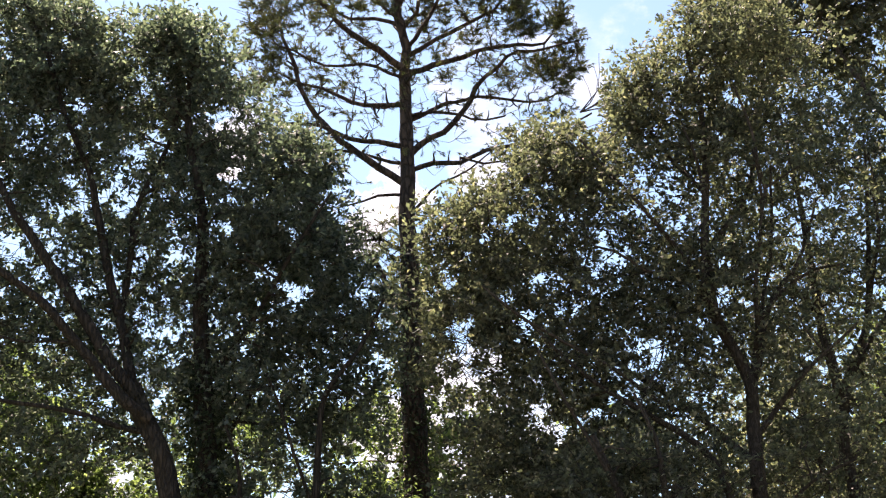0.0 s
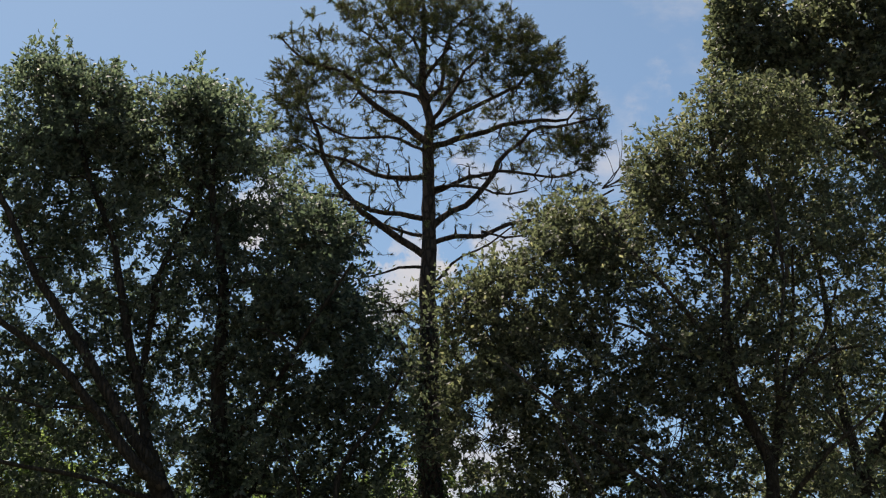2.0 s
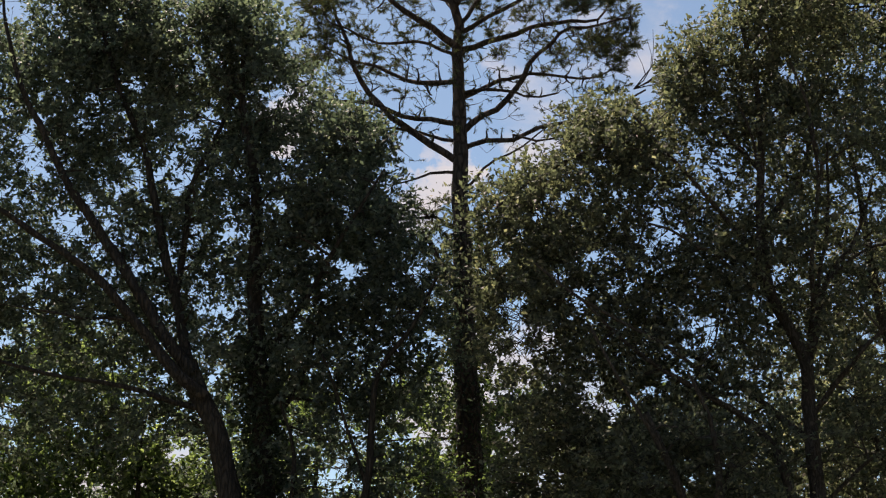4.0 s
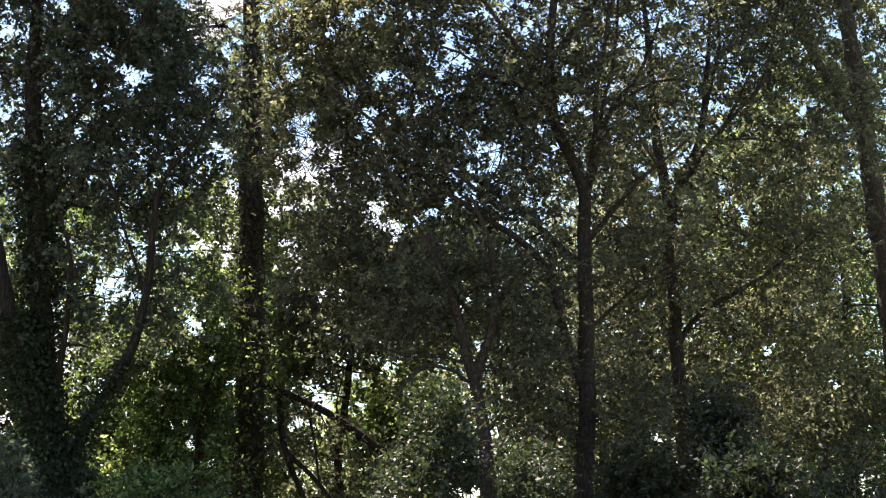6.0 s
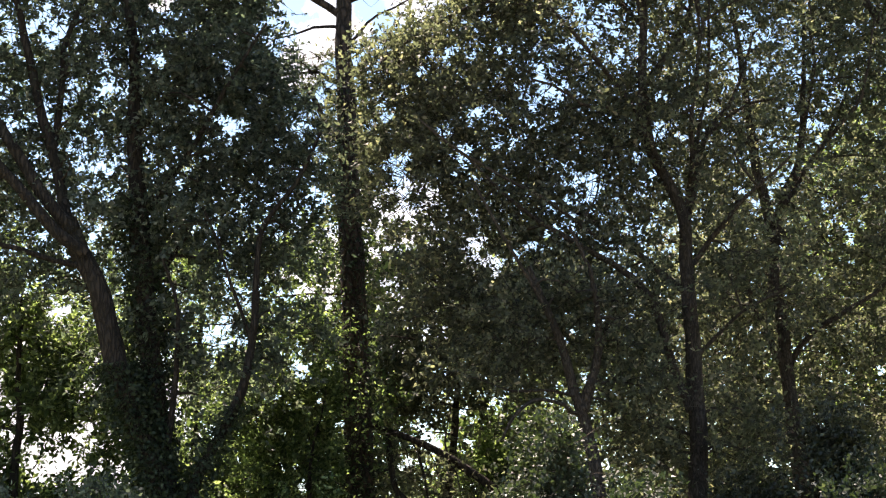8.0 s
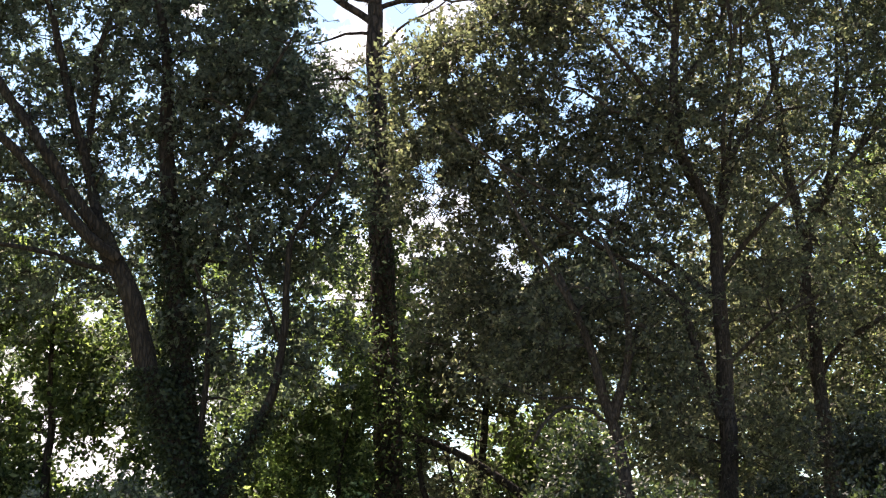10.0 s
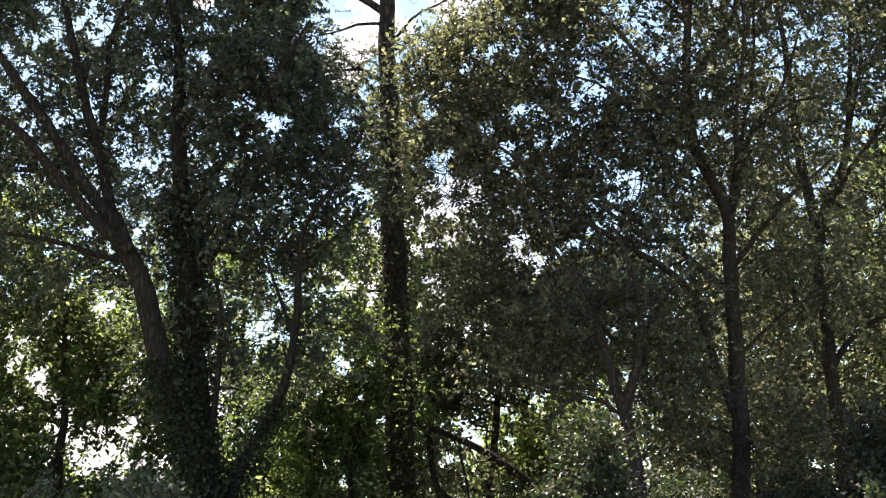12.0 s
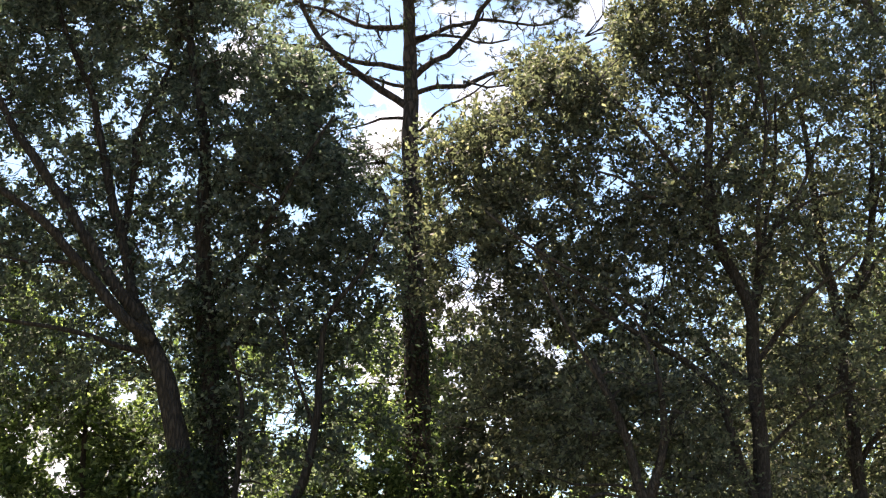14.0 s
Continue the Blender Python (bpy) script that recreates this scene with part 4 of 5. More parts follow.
def elm():
    t = Tree("elm_tree", 8.3, 25.0, "leafy broad-leaved tree with a dark forked trunk", "tree", BROWN_BARK, OLIVE, "olive and mid green leaves")
    t.trunk([(8.35, -0.1, 0), (8.25, 2.26, 0), (8.11, 4.42, 0), (8.06, 5.47, 0), (8.0, 7.19, 0), (8.22, 8.29, 0), (8.68, 9.41, 0), (8.89, 11.13, 0), (9.0, 13.0, 0)], 0.21, 0.02, wander=0.03, power=0.8)
    t.keep_in_view(0, 0.0, 7.2, 0.85)
    t.limb([(8.06, 5.1, 0), (7.89, 5.5, 0), (7.56, 6.11, -0.2), (7.23, 7.18, -0.4), (7.0, 8.4, -0.5)], 0.09)
    t.limb([(8.09, 5.1, 0), (8.22, 5.4, 0), (8.58, 5.9, -0.3), (9.6, 6.44, -0.7), (10.4, 7.2, -1.0)], 0.07)
    t.limb([(8.06, 7.5, 0), (7.93, 8.13, -0.1), (7.8, 8.79, -0.1), (7.73, 9.45, 0), (7.72, 10.24, 0), (7.68, 11.38, 0.1), (7.58, 12.54, 0.2), (7.47, 13.85, 0.3)], 0.12, clear=0.7)
    t.limb([(7.75, 9.3, 0), (7.4, 10.3, 0.4), (7.08, 11.2, 0.5), (6.9, 12.4, 0.6)], 0.045)
    t.limb([(8.75, 9.7, 0), (8.8, 10.3, -0.4), (8.95, 11.0, -0.6), (8.7, 12.2, -0.7)], 0.05, wander=0.07)
    t.limb([(8.15, 8.1, 0), (8.9, 9.2, -0.5), (9.6, 10.2, -0.8), (10.0, 11.6, -1.0)], 0.05, wander=0.07)
    t.limb([(8.3, 8.5, 0), (9.3, 9.6, 0.6), (10.0, 10.8, 0.9)], 0.06)
    t.limb([(8.02, 6.6, 0), (8.9, 7.4, 0.6), (9.8, 8.0, 1.0)], 0.05)
    for x, z, rx, rz, ry, n in (
        (8.9, 13.0, 1.5, 1.3, 1.5, 28), (7.2, 12.5, 1.3, 1.2, 1.5, 20), (10.6, 12.0, 1.3, 1.3, 1.5, 30), (9.0, 10.6, 1.5, 1.2, 1.5, 32), (10.8, 9.6, 1.3, 1.2, 1.5, 28),
        (7.3, 9.6, 1.2, 1.2, 1.4, 26), (9.4, 8.2, 1.4, 1.0, 1.5, 28), (7.4, 7.2, 1.1, 1.0, 1.3, 24), (10.4, 7.0, 1.2, 1.0, 1.3, 26), (9.2, 6.2, 1.0, 0.8, 1.2, 18), (7.0, 5.4, 1.1, 0.8, 1.2, 20), (9.9, 5.0, 1.3, 0.9, 1.2, 16), (8.6, 3.9, 1.5, 0.8, 1.2, 12),
    ):
        t.crown(x, z, rx, rz, ry, n, dy=0.3)
    t.leaf_out(50, 0.074, 0.6)


elm()


def tulip_tree():
    t = Tree("tulip_tree", 13.5, 27.0, "very tall broad-leaved tree rising above the others, pale grey trunk", "tree", GREY_BARK, OLIVE, "dense olive green leaves", top=TULIP_TOP)
    t.trunk([(13.6, -0.1, 0), (13.5, 3.5, 0), (13.28, 6.9, 0), (13.09, 8.95, 0), (12.91, 11.18, 0), (12.63, 13.08, 0), (12.2, 16.0, 0), (11.6, 19.0, 0), (11.0, 22.5, 0)], 0.32, 0.04, wander=0.03)
    t.limb([(12.9, 10.2, 0), (12.62, 10.54, 0), (11.44, 12.24, -0.4), (10.84, 12.96, -0.6), (9.9, 14.2, -0.8), (9.0, 15.8, -0.9), (8.2, 17.6, -1.0)], 0.13)
    t.limb([(13.15, 8.0, 0), (12.46, 7.73, -0.4), (11.03, 7.84, -0.9), (9.72, 7.94, -1.3)], 0.05)
    t.limb([(12.4, 14.6, 0), (11.0, 16.4, -0.6), (9.6, 18.0, 0.4), (8.4, 18.9, 0.6), (7.5, 19.5, 0.5), (7.0, 20.5, 0.4)], 0.08)
    t.limb([(11.9, 17.4, 0), (10.7, 19.2, 0.5), (9.8, 20.8, 0.8)], 0.08)
    t.limb([(12.0, 16.4, 0), (13.4, 18.2, 0.4), (14.0, 20.0, 0.6)], 0.08)
    for x, z, rx, rz, ry, n in (
        (7.2, 20.2, 0.8, 1.2, 1.0, 34), (6.8, 18.4, 0.7, 1.3, 1.0, 26), (7.5, 18.3, 1.0, 1.2, 1.2, 30), (9.2, 20.6, 1.2, 1.6, 1.4, 38), (9.1, 18.4, 1.4, 1.4, 1.6, 40), (11.0, 21.0, 1.6, 1.8, 1.8, 44), (10.9, 18.3, 1.6, 1.6, 1.8, 40),
        (12.9, 20.4, 1.6, 2.0, 1.8, 36), (13.0, 17.0, 1.6, 1.8, 1.8, 34), (8.4, 16.6, 1.4, 1.1, 1.5, 36), (10.2, 16.0, 1.6, 1.3, 1.7, 36), (11.8, 14.6, 1.6, 1.3, 1.6, 32), (13.6, 13.6, 1.4, 1.6, 1.5, 28),
        (12.8, 11.0, 1.5, 1.3, 1.5, 16), (13.6, 8.4, 1.3, 1.4, 1.4, 14), (12.0, 6.2, 1.4, 1.2, 1.4, 14), (13.6, 4.6, 1.2, 1.4, 1.2, 22), (11.6, 3.8, 1.3, 1.2, 1.2, 24),
    ):
        t.crown(x, z, rx, rz, ry, n, dy=1.8 if z < 14.7 else 0.0, size=0.6, per=8)
    t.leaf_out(38, 0.096, 0.62)


tulip_tree()


def small_tree():
    t = Tree("understorey_tree", 3.5, 20.0, "small leaning understorey tree with a bare dark trunk", "tree", BROWN_BARK, OLIVE, "sparse mid green leaves")
    t.trunk([(3.62, -0.1, 0), (3.6, 2.2, 0), (3.55, 3.01, 0), (3.46, 3.61, 0), (3.38, 4.05, 0), (3.25, 4.44, 0), (3.12, 4.95, 0), (2.94, 5.4, 0), (2.7, 6.0, 0)], 0.15, 0.04, wander=0.02, clear=0.93)
    t.limb([(3.42, 3.9, 0), (3.54, 4.3, 0), (3.62, 4.6, 0), (3.7, 5.2, -0.1), (3.6, 5.9, -0.2), (3.3, 6.6, -0.3)], 0.09, 0.02, clear=0.7)
    t.limb([(3.4, 3.85, 0), (3.23, 3.9, -0.1), (3.1, 3.95, -0.2), (2.78, 4.03, -0.3), (2.57, 3.97, -0.4), (2.36, 3.78, -0.5), (2.2, 3.5, -0.5)], 0.03, clear=0.7)
    t.limb([(3.36, 4.1, 0), (3.19, 4.14, -0.1), (2.78, 4.16, -0.2), (2.37, 4.16, -0.3)], 0.018, clear=0.6)
    t.limb([(3.42, 4.0, 0), (3.8, 4.9, 0.2), (4.1, 5.8, 0.3)], 0.05)
    t.limb([(3.06, 5.1, 0), (2.75, 5.7, -0.2), (2.3, 6.5, -0.3), (1.9, 7.2, -0.3)], 0.035)
    for x, z, rx, rz, ry, n in ((2.9, 5.4, 0.9, 0.7, 0.9, 20), (4.2, 5.4, 0.9, 0.7, 0.9, 20), (4.4, 4.2, 0.8, 0.6, 0.8, 16), (2.1, 4.6, 0.6, 0.3, 0.6, 7)):
        t.crown(x, z, rx, rz, ry, n, dy=0.25, size=0.45)
    t.leaf_out(44, 0.058, 0.66)


small_tree()


def sapling(x, y, pts, r, masses, label, leaf, per=40, size=0.075):
    t = Tree("sapling", x, y, label, "sapling", BARK, leaf, "small green leaves", "saplings at the wood's edge")
    t.trunk(pts, r, 0.012, 0.2, wander=0.04, power=2.0, clear=0.8)
    for m in masses:
        t.crown(*m[:5], int(m[5] * 1.5), dy=0.5, size=0.45)
    t.leaf_out(per, size, 0.6)


sapling(-5.95, 26.0, [(-5.9, -0.1, 0), (-5.92, 3.07, 0), (-5.96, 5.44, 0), (-5.93, 6.39, 0), (-5.9, 7.4, 0)], 0.105,
        [(-7.6, 8.0, 1.6, 1.0, 1.2, 28), (-4.6, 4.9, 1.2, 0.8, 1.0, 18), (-5.0, 2.6, 1.3, 0.7, 1.0, 26), (-3.6, 3.2, 0.8, 0.8, 0.9, 16), (-6.6, 6.4, 1.4, 0.9, 1.1, 22), (-5.0, 6.0, 1.2, 0.9, 1.0, 20), (-7.4, 4.8, 1.2, 0.8, 1.0, 24), (-5.6, 4.9, 1.2, 0.7, 1.0, 22), (-7.2, 3.4, 0.9, 0.7, 0.9, 20), (-4.2, 4.0, 0.8, 0.7, 0.9, 16), (-6.2, 3.2, 0.9, 0.6, 0.9, 18), (-4.4, 2.6, 1.0, 0.5, 0.8, 18), (-8.8, 5.6, 1.2, 1.2, 1.0, 26)],
        "slim dark-stemmed sapling with open green foliage", BRIGHT, 30, 0.1)
sapling(-0.65, 26.3, [(-0.66, -0.1, 0), (-0.68, 2.13, 0), (-0.63, 3.53, 0), (-0.44, 4.93, 0)], 0.06,
        [(-0.96, 3.62, 1.05, 0.88, 0.72, 34), (-0.35, 4.76, 0.88, 0.88, 0.72, 26), (-1.49, 4.93, 0.79, 0.79, 0.72, 26), (-1.4, 2.3, 1.05, 0.7, 0.72, 28), (-0.18, 2.48, 0.7, 0.79, 0.64, 16), (-0.7, 5.98, 0.96, 0.79, 0.72, 18)],
        "young yellow-green sapling in the gap by the pine", BRIGHT)


# ---- shrubs ----
def shrub(x, y, masses, label, leaf, size=0.05):
    t = Tree("shrub", x, y, label, "shrub", BARK, leaf, "", "shrubs along the wood's edge")
    for k in range(5):
        a = k / 5 * 2 * math.pi
        t.limb([(x, -0.05, 0), (x + 0.25 * math.cos(a), 0.9, 0.25 * math.sin(a)), (x + 0.7 * math.cos(a), 2.0, 0.5 * math.sin(a))], 0.03, 0.008)
    for m in masses:
        t.crown(m[0], m[1], m[2] * 1.4, m[3] * 1.35, m[4] * 1.4, m[5], size=0.3, shell=-0.12)
    t.leaf_out(46, size, 0.68, part_name="foliage")


shrub(2.7, 17.0, [(2.52, 2.95, 0.22, 0.4, 0.3, 14), (2.65, 2.35, 0.45, 0.4, 0.5, 20), (3.2, 2.4, 0.4, 0.35, 0.5, 16), (2.2, 2.1, 0.35, 0.4, 0.5, 14), (3.6, 2.2, 0.35, 0.35, 0.5, 12), (2.8, 1.5, 0.9, 0.7, 0.7, 24)], "pale-leaved shrub with leaves catching the sun", PALE)
shrub(6.5, 17.0, [(6.45, 2.3, 0.32, 0.4, 0.4, 18), (6.2, 2.0, 0.4, 0.4, 0.5, 16), (6.7, 1.9, 0.4, 0.5, 0.5, 18), (6.4, 1.2, 0.7, 0.6, 0.6, 20)], "grey-green shrub with pale leaves", PALE)
shrub(4.7, 18.6, [(4.6, 1.2, 0.8, 0.5, 0.7, 26), (5.3, 1.2, 0.6, 0.5, 0.6, 20), (4.9, 0.8, 0.9, 0.6, 0.7, 20)], "green shrub with leaf colour darkened for the shade", SHADED)
shrub(-3.1, 18.0, [(-3.0, 2.0, 0.8, 0.7, 0.7, 34), (-2.4, 1.6, 0.7, 0.6, 0.7, 26), (-3.2, 1.0, 1.0, 0.7, 0.7, 24)], "green shrub at the oak's foot", OAK)


# ---- the wood behind ----
def back_tree(x, y, pts, r, masses, label, leaf, name="woodland_tree", per=30, size=0.115):
    t = Tree(name, x, y, label, "tree", BARK, leaf, "sunlit green leaves", "trees of the wood behind")
    t.trunk(pts, r, 0.02, 0.3, wander=0.05)
    for m in masses:
        t.crown(*m[:5], int(m[5] * 1.05), size=0.65)
    t.leaf_out(per, size, 0.62, twig_share=0.15)


back_tree(4.4, 34.0, [(4.4, -0.1, 0), (4.3, 2.0, 0), (4.0, 4.6, 0)], 0.12,
          [(3.7, 4.7, 1.0, 0.9, 1.1, 44), (4.9, 4.3, 1.1, 0.9, 1.2, 40), (3.3, 3.5, 1.0, 0.8, 1.1, 32), (4.0, 2.7, 1.0, 0.9, 1.1, 26), (4.2, 1.6, 1.3, 0.8, 1.2, 22)],
          "small rounded tree standing in full sun beyond the pine", BRIGHT)
back_tree(9.5, 33.0, [(9.5, -0.1, 0), (9.4, 4.0, 0), (9.6, 9.0, 0)], 0.16,
          [(9.4, 9.6, 1.8, 1.4, 1.5, 30), (8.2, 7.6, 1.7, 1.3, 1.5, 28), (10.8, 7.4, 1.8, 1.4, 1.5, 30), (9.2, 5.4, 2.0, 1.2, 1.5, 34), (11.2, 4.6, 1.8, 1.3, 1.5, 32), (8.4, 3.2, 2.0, 1.2, 1.5, 34), (10.6, 2.4, 2.0, 1.2, 1.5, 32), (6.9, 4.8, 1.1, 1.0, 1.2, 14)],
          "olive green woodland tree in broken sun", OLIVE)
back_tree(15.0, 33.0, [(15.0, -0.1, 0), (15.1, 5.0, 0), (14.9, 11.0, 0)], 0.18,
          [(14.6, 13.0, 2.0, 1.6, 1.6, 34), (13.0, 11.0, 1.8, 1.5, 1.6, 32), (15.8, 10.6, 1.9, 1.6, 1.6, 32), (14.2, 8.6, 2.0, 1.5, 1.6, 34), (16.2, 7.0, 1.8, 1.6, 1.6, 30), (13.4, 6.0, 1.8, 1.4, 1.6, 32), (15.4, 4.2, 2.0, 1.4, 1.6, 32), (13.2, 3.4, 1.8, 1.3, 1.5, 32), (15.0, 1.8, 2.2, 1.0, 1.5, 28)],
          "bright yellow-green woodland tree in the sun", BRIGHT)
back_tree(2.4, 32.0, [(2.4, -0.1, 0), (2.4, 4.0, 0), (2.7, 8.0, 0), (2.3, 12.5, 0)], 0.12,
          [(3.0, 8.4, 1.6, 1.3, 1.3, 30), (3.8, 6.4, 1.6, 1.3, 1.3, 34), (4.8, 8.0, 1.6, 1.4, 1.3, 30), (2.2, 6.6, 1.4, 1.2, 1.2, 30), (1.2, 5.4, 0.9, 0.9, 1.0, 20), (1.9, 2.2, 1.2, 0.7, 1.0, 18), (0.9, 9.8, 1.2, 1.2, 1.2, 22), (2.2, 11.0, 1.3, 1.2, 1.2, 12), (1.3, 12.8, 1.0, 1.0, 1.1, 14), (2.8, 13.2, 1.2, 1.0, 1.1, 10), (0.7, 11.4, 0.9, 1.0, 1.0, 18), (0.8, 8.0, 0.9, 1.2, 1.0, 22), (0.9, 6.0, 0.9, 1.1, 1.0, 22), (1.2, 3.6, 0.9, 0.9, 0.9, 16)],
          "slender woodland tree behind the olive-leaved one", OLIVE)
back_tree(-3.2, 31.0, [(-3.2, -0.1, 0), (-3.3, 4.0, 0), (-3.1, 9.0, 0)], 0.13,
          [(-0.2, 8.4, 1.2, 1.2, 1.3, 20), (-2.6, 8.2, 1.2, 0.9, 1.2, 14), (-4.6, 6.8, 1.4, 1.1, 1.4, 16), (-2.4, 5.2, 1.4, 1.0, 1.3, 34), (-1.4, 3.4, 1.5, 1.1, 1.3, 30), (-3.2, 3.4, 1.1, 0.9, 1.2, 28), (-3.6, 6.2, 1.2, 0.9, 1.2, 20), (-2.2, 1.8, 1.6, 0.8, 1.2, 22)],
          "green woodland tree behind the oak", BRIGHT)
back_tree(-9.4, 30.0, [(-9.4, -0.1, 0), (-9.4, 4.0, 0), (-9.2, 9.0, 0)], 0.13,
          [(-9.8, 9.2, 1.7, 1.4, 1.4, 26), (-8.4, 7.4, 1.6, 1.2, 1.4, 22), (-10.4, 6.2, 1.6, 1.2, 1.4, 26), (-8.6, 5.0, 1.3, 0.9, 1.3, 20), (-10.0, 3.6, 1.4, 1.0, 1.3, 24)],
          "green woodland tree at the open side of the wood", OAK)


def leaning_stem():
    t = Tree("leaning_dead_tree", 5.6, 27.0, "dead leaning tree hung up in its neighbours, few twigs remaining", "dead tree", BARK, OLIVE, "a few withered leaves")
    t.trunk([(5.9, -0.05, 0), (4.7, 1.5, 0), (3.89, 2.33, 0), (3.25, 2.93, 0), (2.61, 3.39, 0), (1.96, 3.84, 0), (1.53, 4.1, 0), (0.99, 4.34, 0), (0.5, 4.53, 0)], 0.15, 0.05, 0.2, wander=0.02, clear=0.5)
    # the boughs that hold it up, and others hanging from it
    t.limb([(1.4, 4.15, 0), (1.42, 3.99, 0), (1.48, 3.66, -0.1), (1.54, 3.23, -0.1), (1.6, 2.6, -0.2)], 0.035, 0.02)
    t.limb([(0.8, 4.4, 0), (0.88, 3.62, -0.2), (0.98, 3.19, -0.2), (1.11, 2.81, -0.2), (1.3, 2.39, -0.2), (1.5, 1.2, -0.2)], 0.06, 0.05)
    t.limb([(0.98, 3.2, -0.2), (1.41, 2.81, -0.3), (1.78, 2.43, -0.3), (2.3, 1.6, -0.4)], 0.05, 0.03)
    t.limb([(1.97, 3.85, 0), (1.93, 4.14, 0), (1.98, 4.47, 0.1), (2.04, 4.9, 0.1)], 0.025, 0.008)
    for k in range(9):
        x = 0.7 + 0.3 * k
        z = 4.42 - 0.5 * (x - 0.7)
        t.limb([(x, z, 0), (x + 0.15, z - 0.3, -0.2 + 0.1 * (k % 4)), (x + 0.25 + 0.05 * (k % 3), z - 0.7 - 0.1 * (k % 2), -0.3 + 0.15 * (k % 4))], 0.016, 0.004, wander=0.06)
    t.crown(1.2, 3.6, 0.9, 0.5, 0.5, 14, size=0.35)
    t.crown(2.6, 2.9, 0.9, 0.5, 0.5, 16, size=0.35)
    t.leaf_out(9, 0.08, 0.5)


leaning_stem()


# ---- climbing vines ----
def vine(x, y, lines, count, label):
    top = thing("climbing_vine", (x, y, 0), label, "vine", "vines on the trunks")
    base = np.array([x, y, 0.0])
    stems, ats, outs = [], [], []
    for pts, r, share in lines:
        line = smooth_line(np.array([(a, y + c, b) for a, b, c in pts], float), 0.15)
        k = int(count * share)
        i = rng.integers(0, len(line), k)
        ang = rng.uniform(0, 2 * np.pi, k)
        out = np.stack([np.cos(ang), np.sin(ang), np.zeros(k)], 1)
        ats.append(line[i] + out * (r + np.abs(rng.normal(size=k)) * 0.10)[:, None] + rng.normal(size=(k, 3)) * 0.05)
        outs.append(out + np.array([0, 0, -0.5]))
        turn = np.linspace(0, 5, len(line))
        stems.append(tube(line + np.stack([np.cos(turn), np.sin(turn), 0 * turn], 1) * r, 0.018, 0.008, 5, 0.1))
    v, q = joined(stems)
    link_mesh("vine_stem", v - base, q.tolist(), TWIG, top)
    v, q = leaves(np.vstack(ats), np.vstack(outs), 0.062, 0.85, 0.4, 0.4)
    quads_mesh("vine_foliage", v - base, q, IVY, top, "dark glossy ivy leaves")


vine(0.32, 28.0, [([(0.33, 0, 0), (0.29, 2.46, 0), (0.24, 5.47, 0)], 0.33, 0.5), ([(0.24, 5.47, 0), (0.11, 9.56, 0), (0.07, 11.6, 0)], 0.26, 0.35)], 11000, "dark ivy climbing the pine's trunk")
vine(-2.6, 23.0, [([(-2.6, 0.1, 0), (-2.62, 1.2, 0), (-2.66, 2.6, 0)], 0.42, 0.4), ([(-2.7, 2.5, 0.1), (-3.0, 3.4, 0.3), (-3.28, 5.97, 0.4), (-3.5, 8.0, 0.4)], 0.21, 0.4), ([(-2.75, 2.6, 0), (-3.23, 3.87, 0), (-3.68, 5.05, -0.1)], 0.22, 0.3), ([(-2.62, 2.2, -0.1), (-2.4, 3.14, -0.1), (-1.79, 4.32, -0.2)], 0.1, 0.12)], 20000, "ivy wrapped round the oak's stems")

# ---- more shrubs at the edge ----
shrub(3.1, 21.5, [(2.9, 2.3, 0.6, 0.6, 0.5, 26), (3.7, 2.1, 0.6, 0.6, 0.5, 22), (3.2, 1.3, 0.9, 0.7, 0.6, 20)], "mid green shrub at the small tree's foot", OLIVE)
shrub(6.8, 19.5, [(6.77, 3.36, 0.45, 0.6, 0.5, 34), (6.57, 2.56, 0.6, 0.5, 0.5, 30), (6.27, 2.0, 0.9, 0.6, 0.6, 30), (5.57, 2.4, 0.5, 0.5, 0.5, 20)], "evergreen shrub with leaf colour darkened for deep shade", SHADED)
shrub(0.9, 19.0, [(0.6, 1.3, 0.7, 0.6, 0.6, 22), (1.2, 1.0, 0.7, 0.6, 0.6, 20)], "low green shrub before the pine", OLIVE)
shrub(-0.9, 19.0, [(-0.9, 1.6, 0.8, 0.7, 0.6, 30), (-1.5, 1.3, 0.7, 0.6, 0.6, 22), (-0.4, 1.9, 0.5, 0.6, 0.5, 18)], "yellow-green shrub beside the oak", BRIGHT)
shrub(8.3, 19.0, [(8.2, 2.0, 0.9, 0.8, 0.7, 34), (9.1, 1.6, 0.8, 0.8, 0.7, 28), (7.6, 1.2, 0.8, 0.7, 0.7, 24)], "shrub below the forked tree, leaf colour darkened for shade", SHADED)
shrub(-5.0, 20.0, [(-5.0, 1.9, 0.9, 0.7, 0.7, 30), (-5.9, 1.9, 0.9, 0.8, 0.7, 28), (-5.2, 1.0, 1.0, 0.6, 0.7, 20)], "open green shrub at the edge of the clearing", OAK)

back_tree(12.2, 36.0, [(12.2, -0.1, 0), (12.0, 3.0, 0), (12.3, 6.5, 0), (13.2, 9.5, 0)], 0.12,
          [(12.0, 6.6, 2.0, 1.4, 1.5, 28), (14.2, 5.4, 2.0, 1.5, 1.5, 28), (10.4, 4.4, 2.0, 1.5, 1.5, 30), (12.6, 3.4, 2.2, 1.4, 1.5, 32), (15.6, 2.8, 2.2, 1.4, 1.5, 30), (9.2, 2.2, 2.0, 1.2, 1.5, 28), (17.6, 5.0, 1.8, 1.8, 1.5, 28), (18.2, 9.0, 1.6, 2.0, 1.5, 28), (13.2, 9.4, 1.8, 1.5, 1.5, 26), (15.6, 8.2, 1.8, 1.5, 1.5, 26)],
          "low spreading woodland tree in the understorey", BRIGHT)
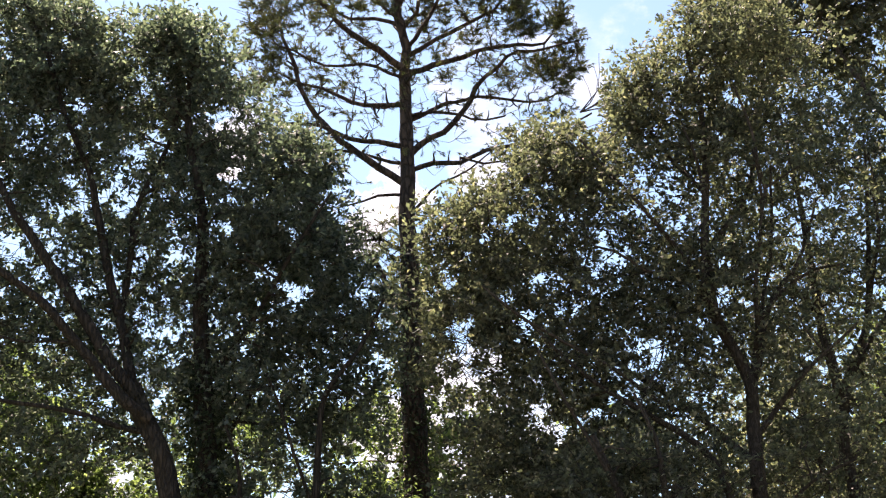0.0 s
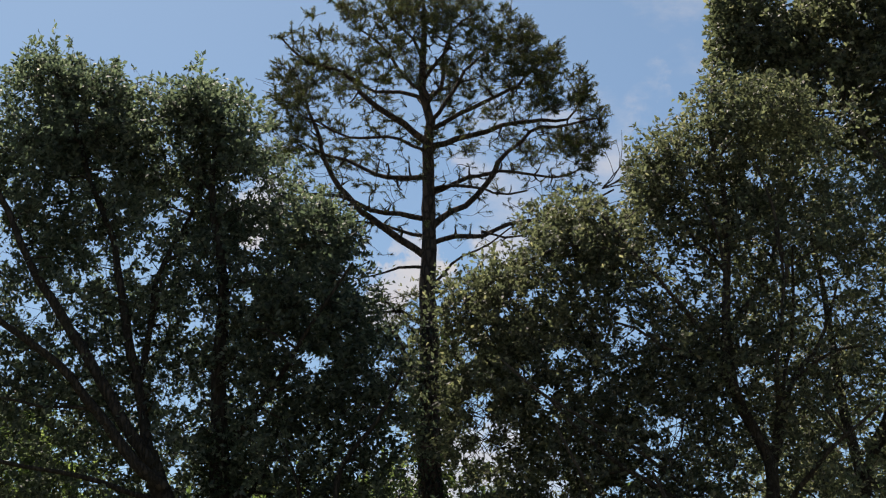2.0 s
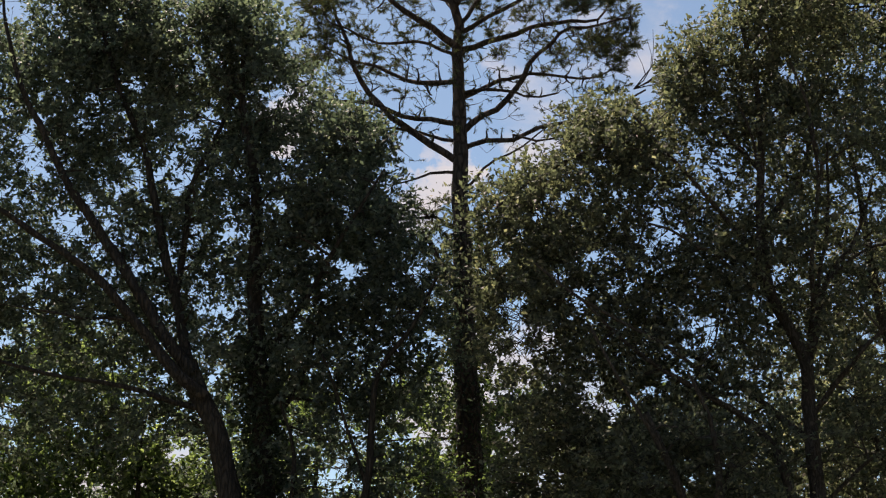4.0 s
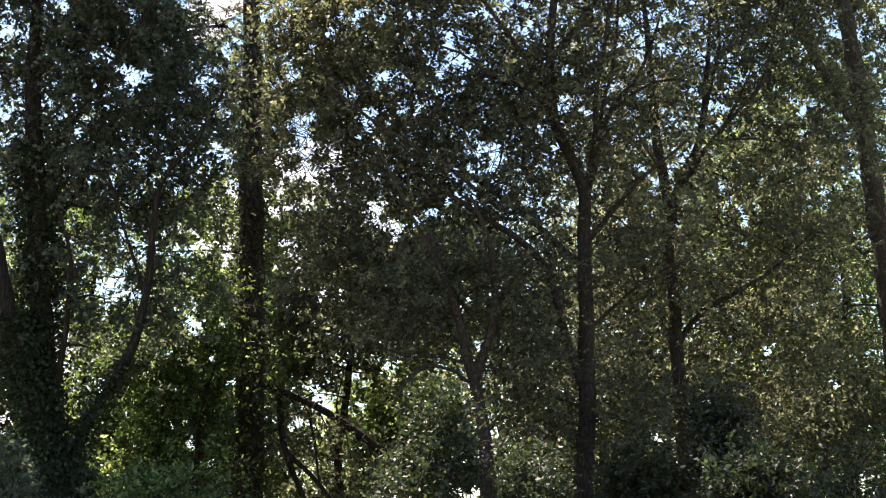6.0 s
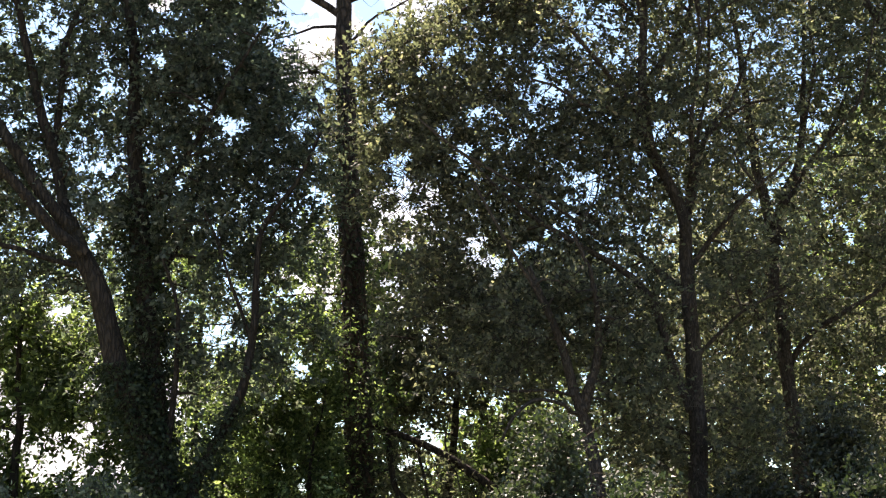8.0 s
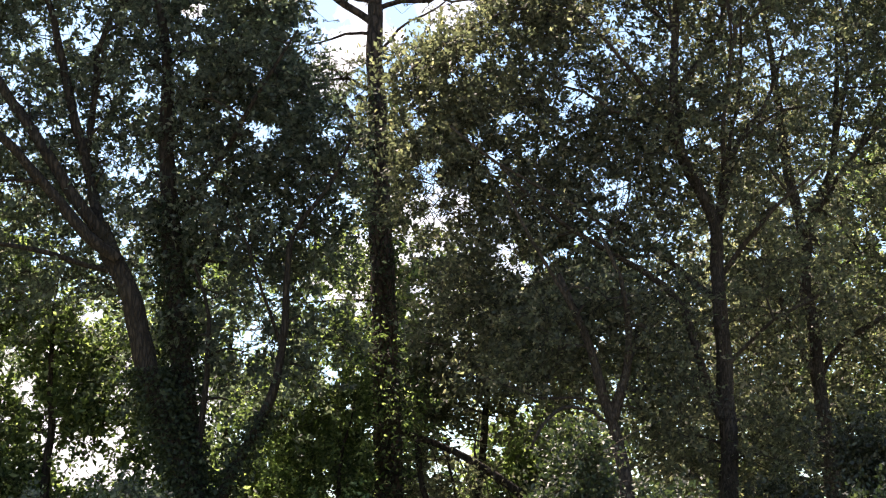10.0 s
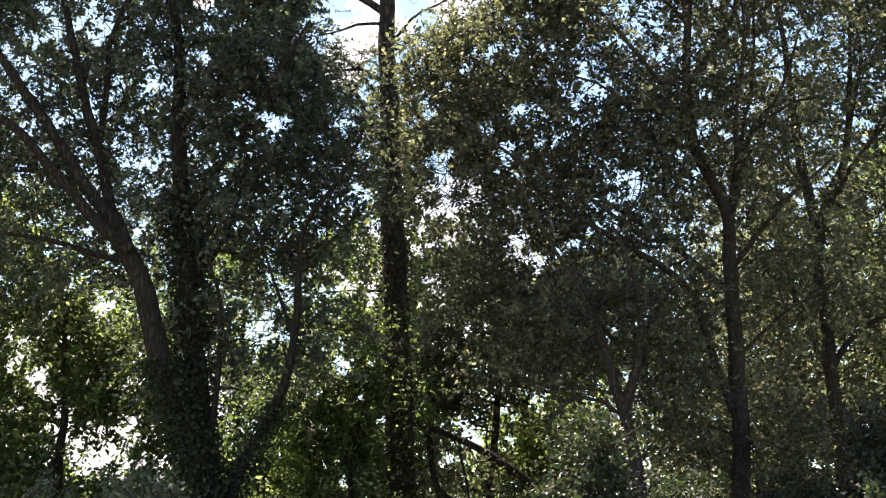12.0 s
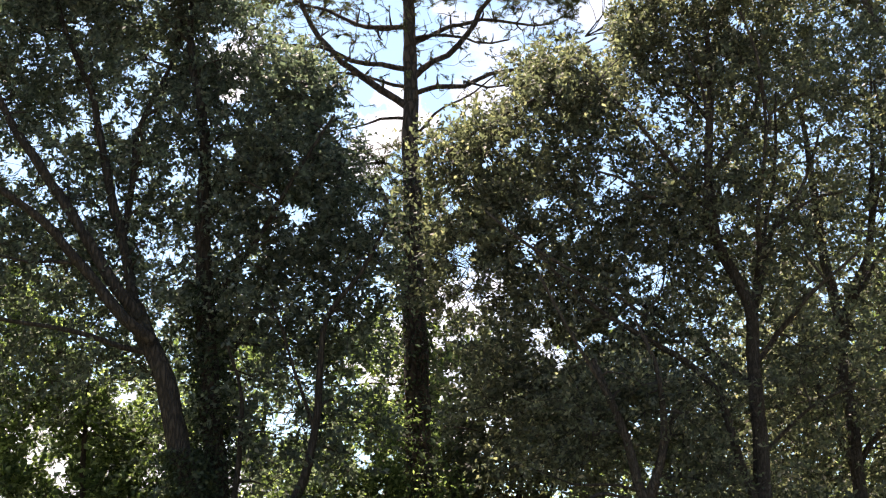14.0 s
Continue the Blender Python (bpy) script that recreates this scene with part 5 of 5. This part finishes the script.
back_tree(-6.2, 42.0, [(-6.2, -0.1, 0), (-6.0, 4.0, 0), (-6.4, 9.0, 0)], 0.15,
          [(-8.6, 10.4, 1.8, 1.5, 1.5, 18), (-6.2, 11.6, 1.8, 1.5, 1.5, 18), (-4.2, 9.0, 1.8, 1.5, 1.5, 22), (-9.6, 7.6, 2.0, 1.5, 1.5, 20), (-2.2, 6.6, 1.8, 1.6, 1.5, 24), (-3.2, 3.6, 2.0, 1.6, 1.5, 24), (-10.4, 4.0, 2.0, 1.6, 1.5, 20), (-7.0, 8.2, 1.8, 1.2, 1.5, 18)],
          "hazy green woodland tree far behind the oak", OAK, per=22, size=0.145)
back_tree(1.4, 43.0, [(1.4, -0.1, 0), (1.5, 4.0, 0), (1.2, 10.0, 0)], 0.15,
          [(1.0, 11.0, 1.8, 1.6, 1.5, 10), (-0.6, 8.4, 1.8, 1.5, 1.5, 24), (3.0, 9.4, 2.0, 1.6, 1.5, 14), (5.4, 10.8, 2.0, 1.7, 1.5, 12), (0.4, 5.4, 1.8, 1.5, 1.5, 26), (2.2, 3.4, 1.6, 1.4, 1.5, 40), (0.0, 2.8, 1.8, 1.4, 1.5, 40), (6.8, 7.4, 2.0, 1.6, 1.5, 26)],
          "sunlit green woodland tree far behind the pine", BRIGHT, per=22, size=0.145)
back_tree(12.6, 45.0, [(12.6, -0.1, 0), (12.5, 5.0, 0), (12.8, 12.0, 0)], 0.17,
          [(12.0, 14.4, 2.2, 1.8, 1.6, 12), (9.4, 12.8, 2.0, 1.7, 1.6, 12), (15.0, 13.0, 2.2, 1.8, 1.6, 12), (17.4, 14.8, 2.2, 2.0, 1.6, 16), (11.2, 10.4, 2.0, 1.7, 1.6, 16), (14.2, 9.6, 2.2, 1.7, 1.6, 16), (18.4, 10.4, 2.2, 1.8, 1.6, 24), (9.0, 8.0, 2.0, 1.6, 1.6, 24), (12.4, 6.6, 2.2, 1.6, 1.6, 26), (16.4, 6.4, 2.2, 1.7, 1.6, 26), (20.6, 6.8, 2.2, 2.0, 1.6, 24), (10.0, 4.2, 2.2, 1.6, 1.6, 26), (14.4, 3.4, 2.2, 1.6, 1.6, 26), (18.6, 3.0, 2.2, 1.6, 1.6, 26)],
          "tall hazy green woodland tree far back in the wood", OLIVE, per=22, size=0.15)

# ---- leafing of all the trees, once their stems stand ----
for tree, *how in LEAFING:
    tree.grow(*how)
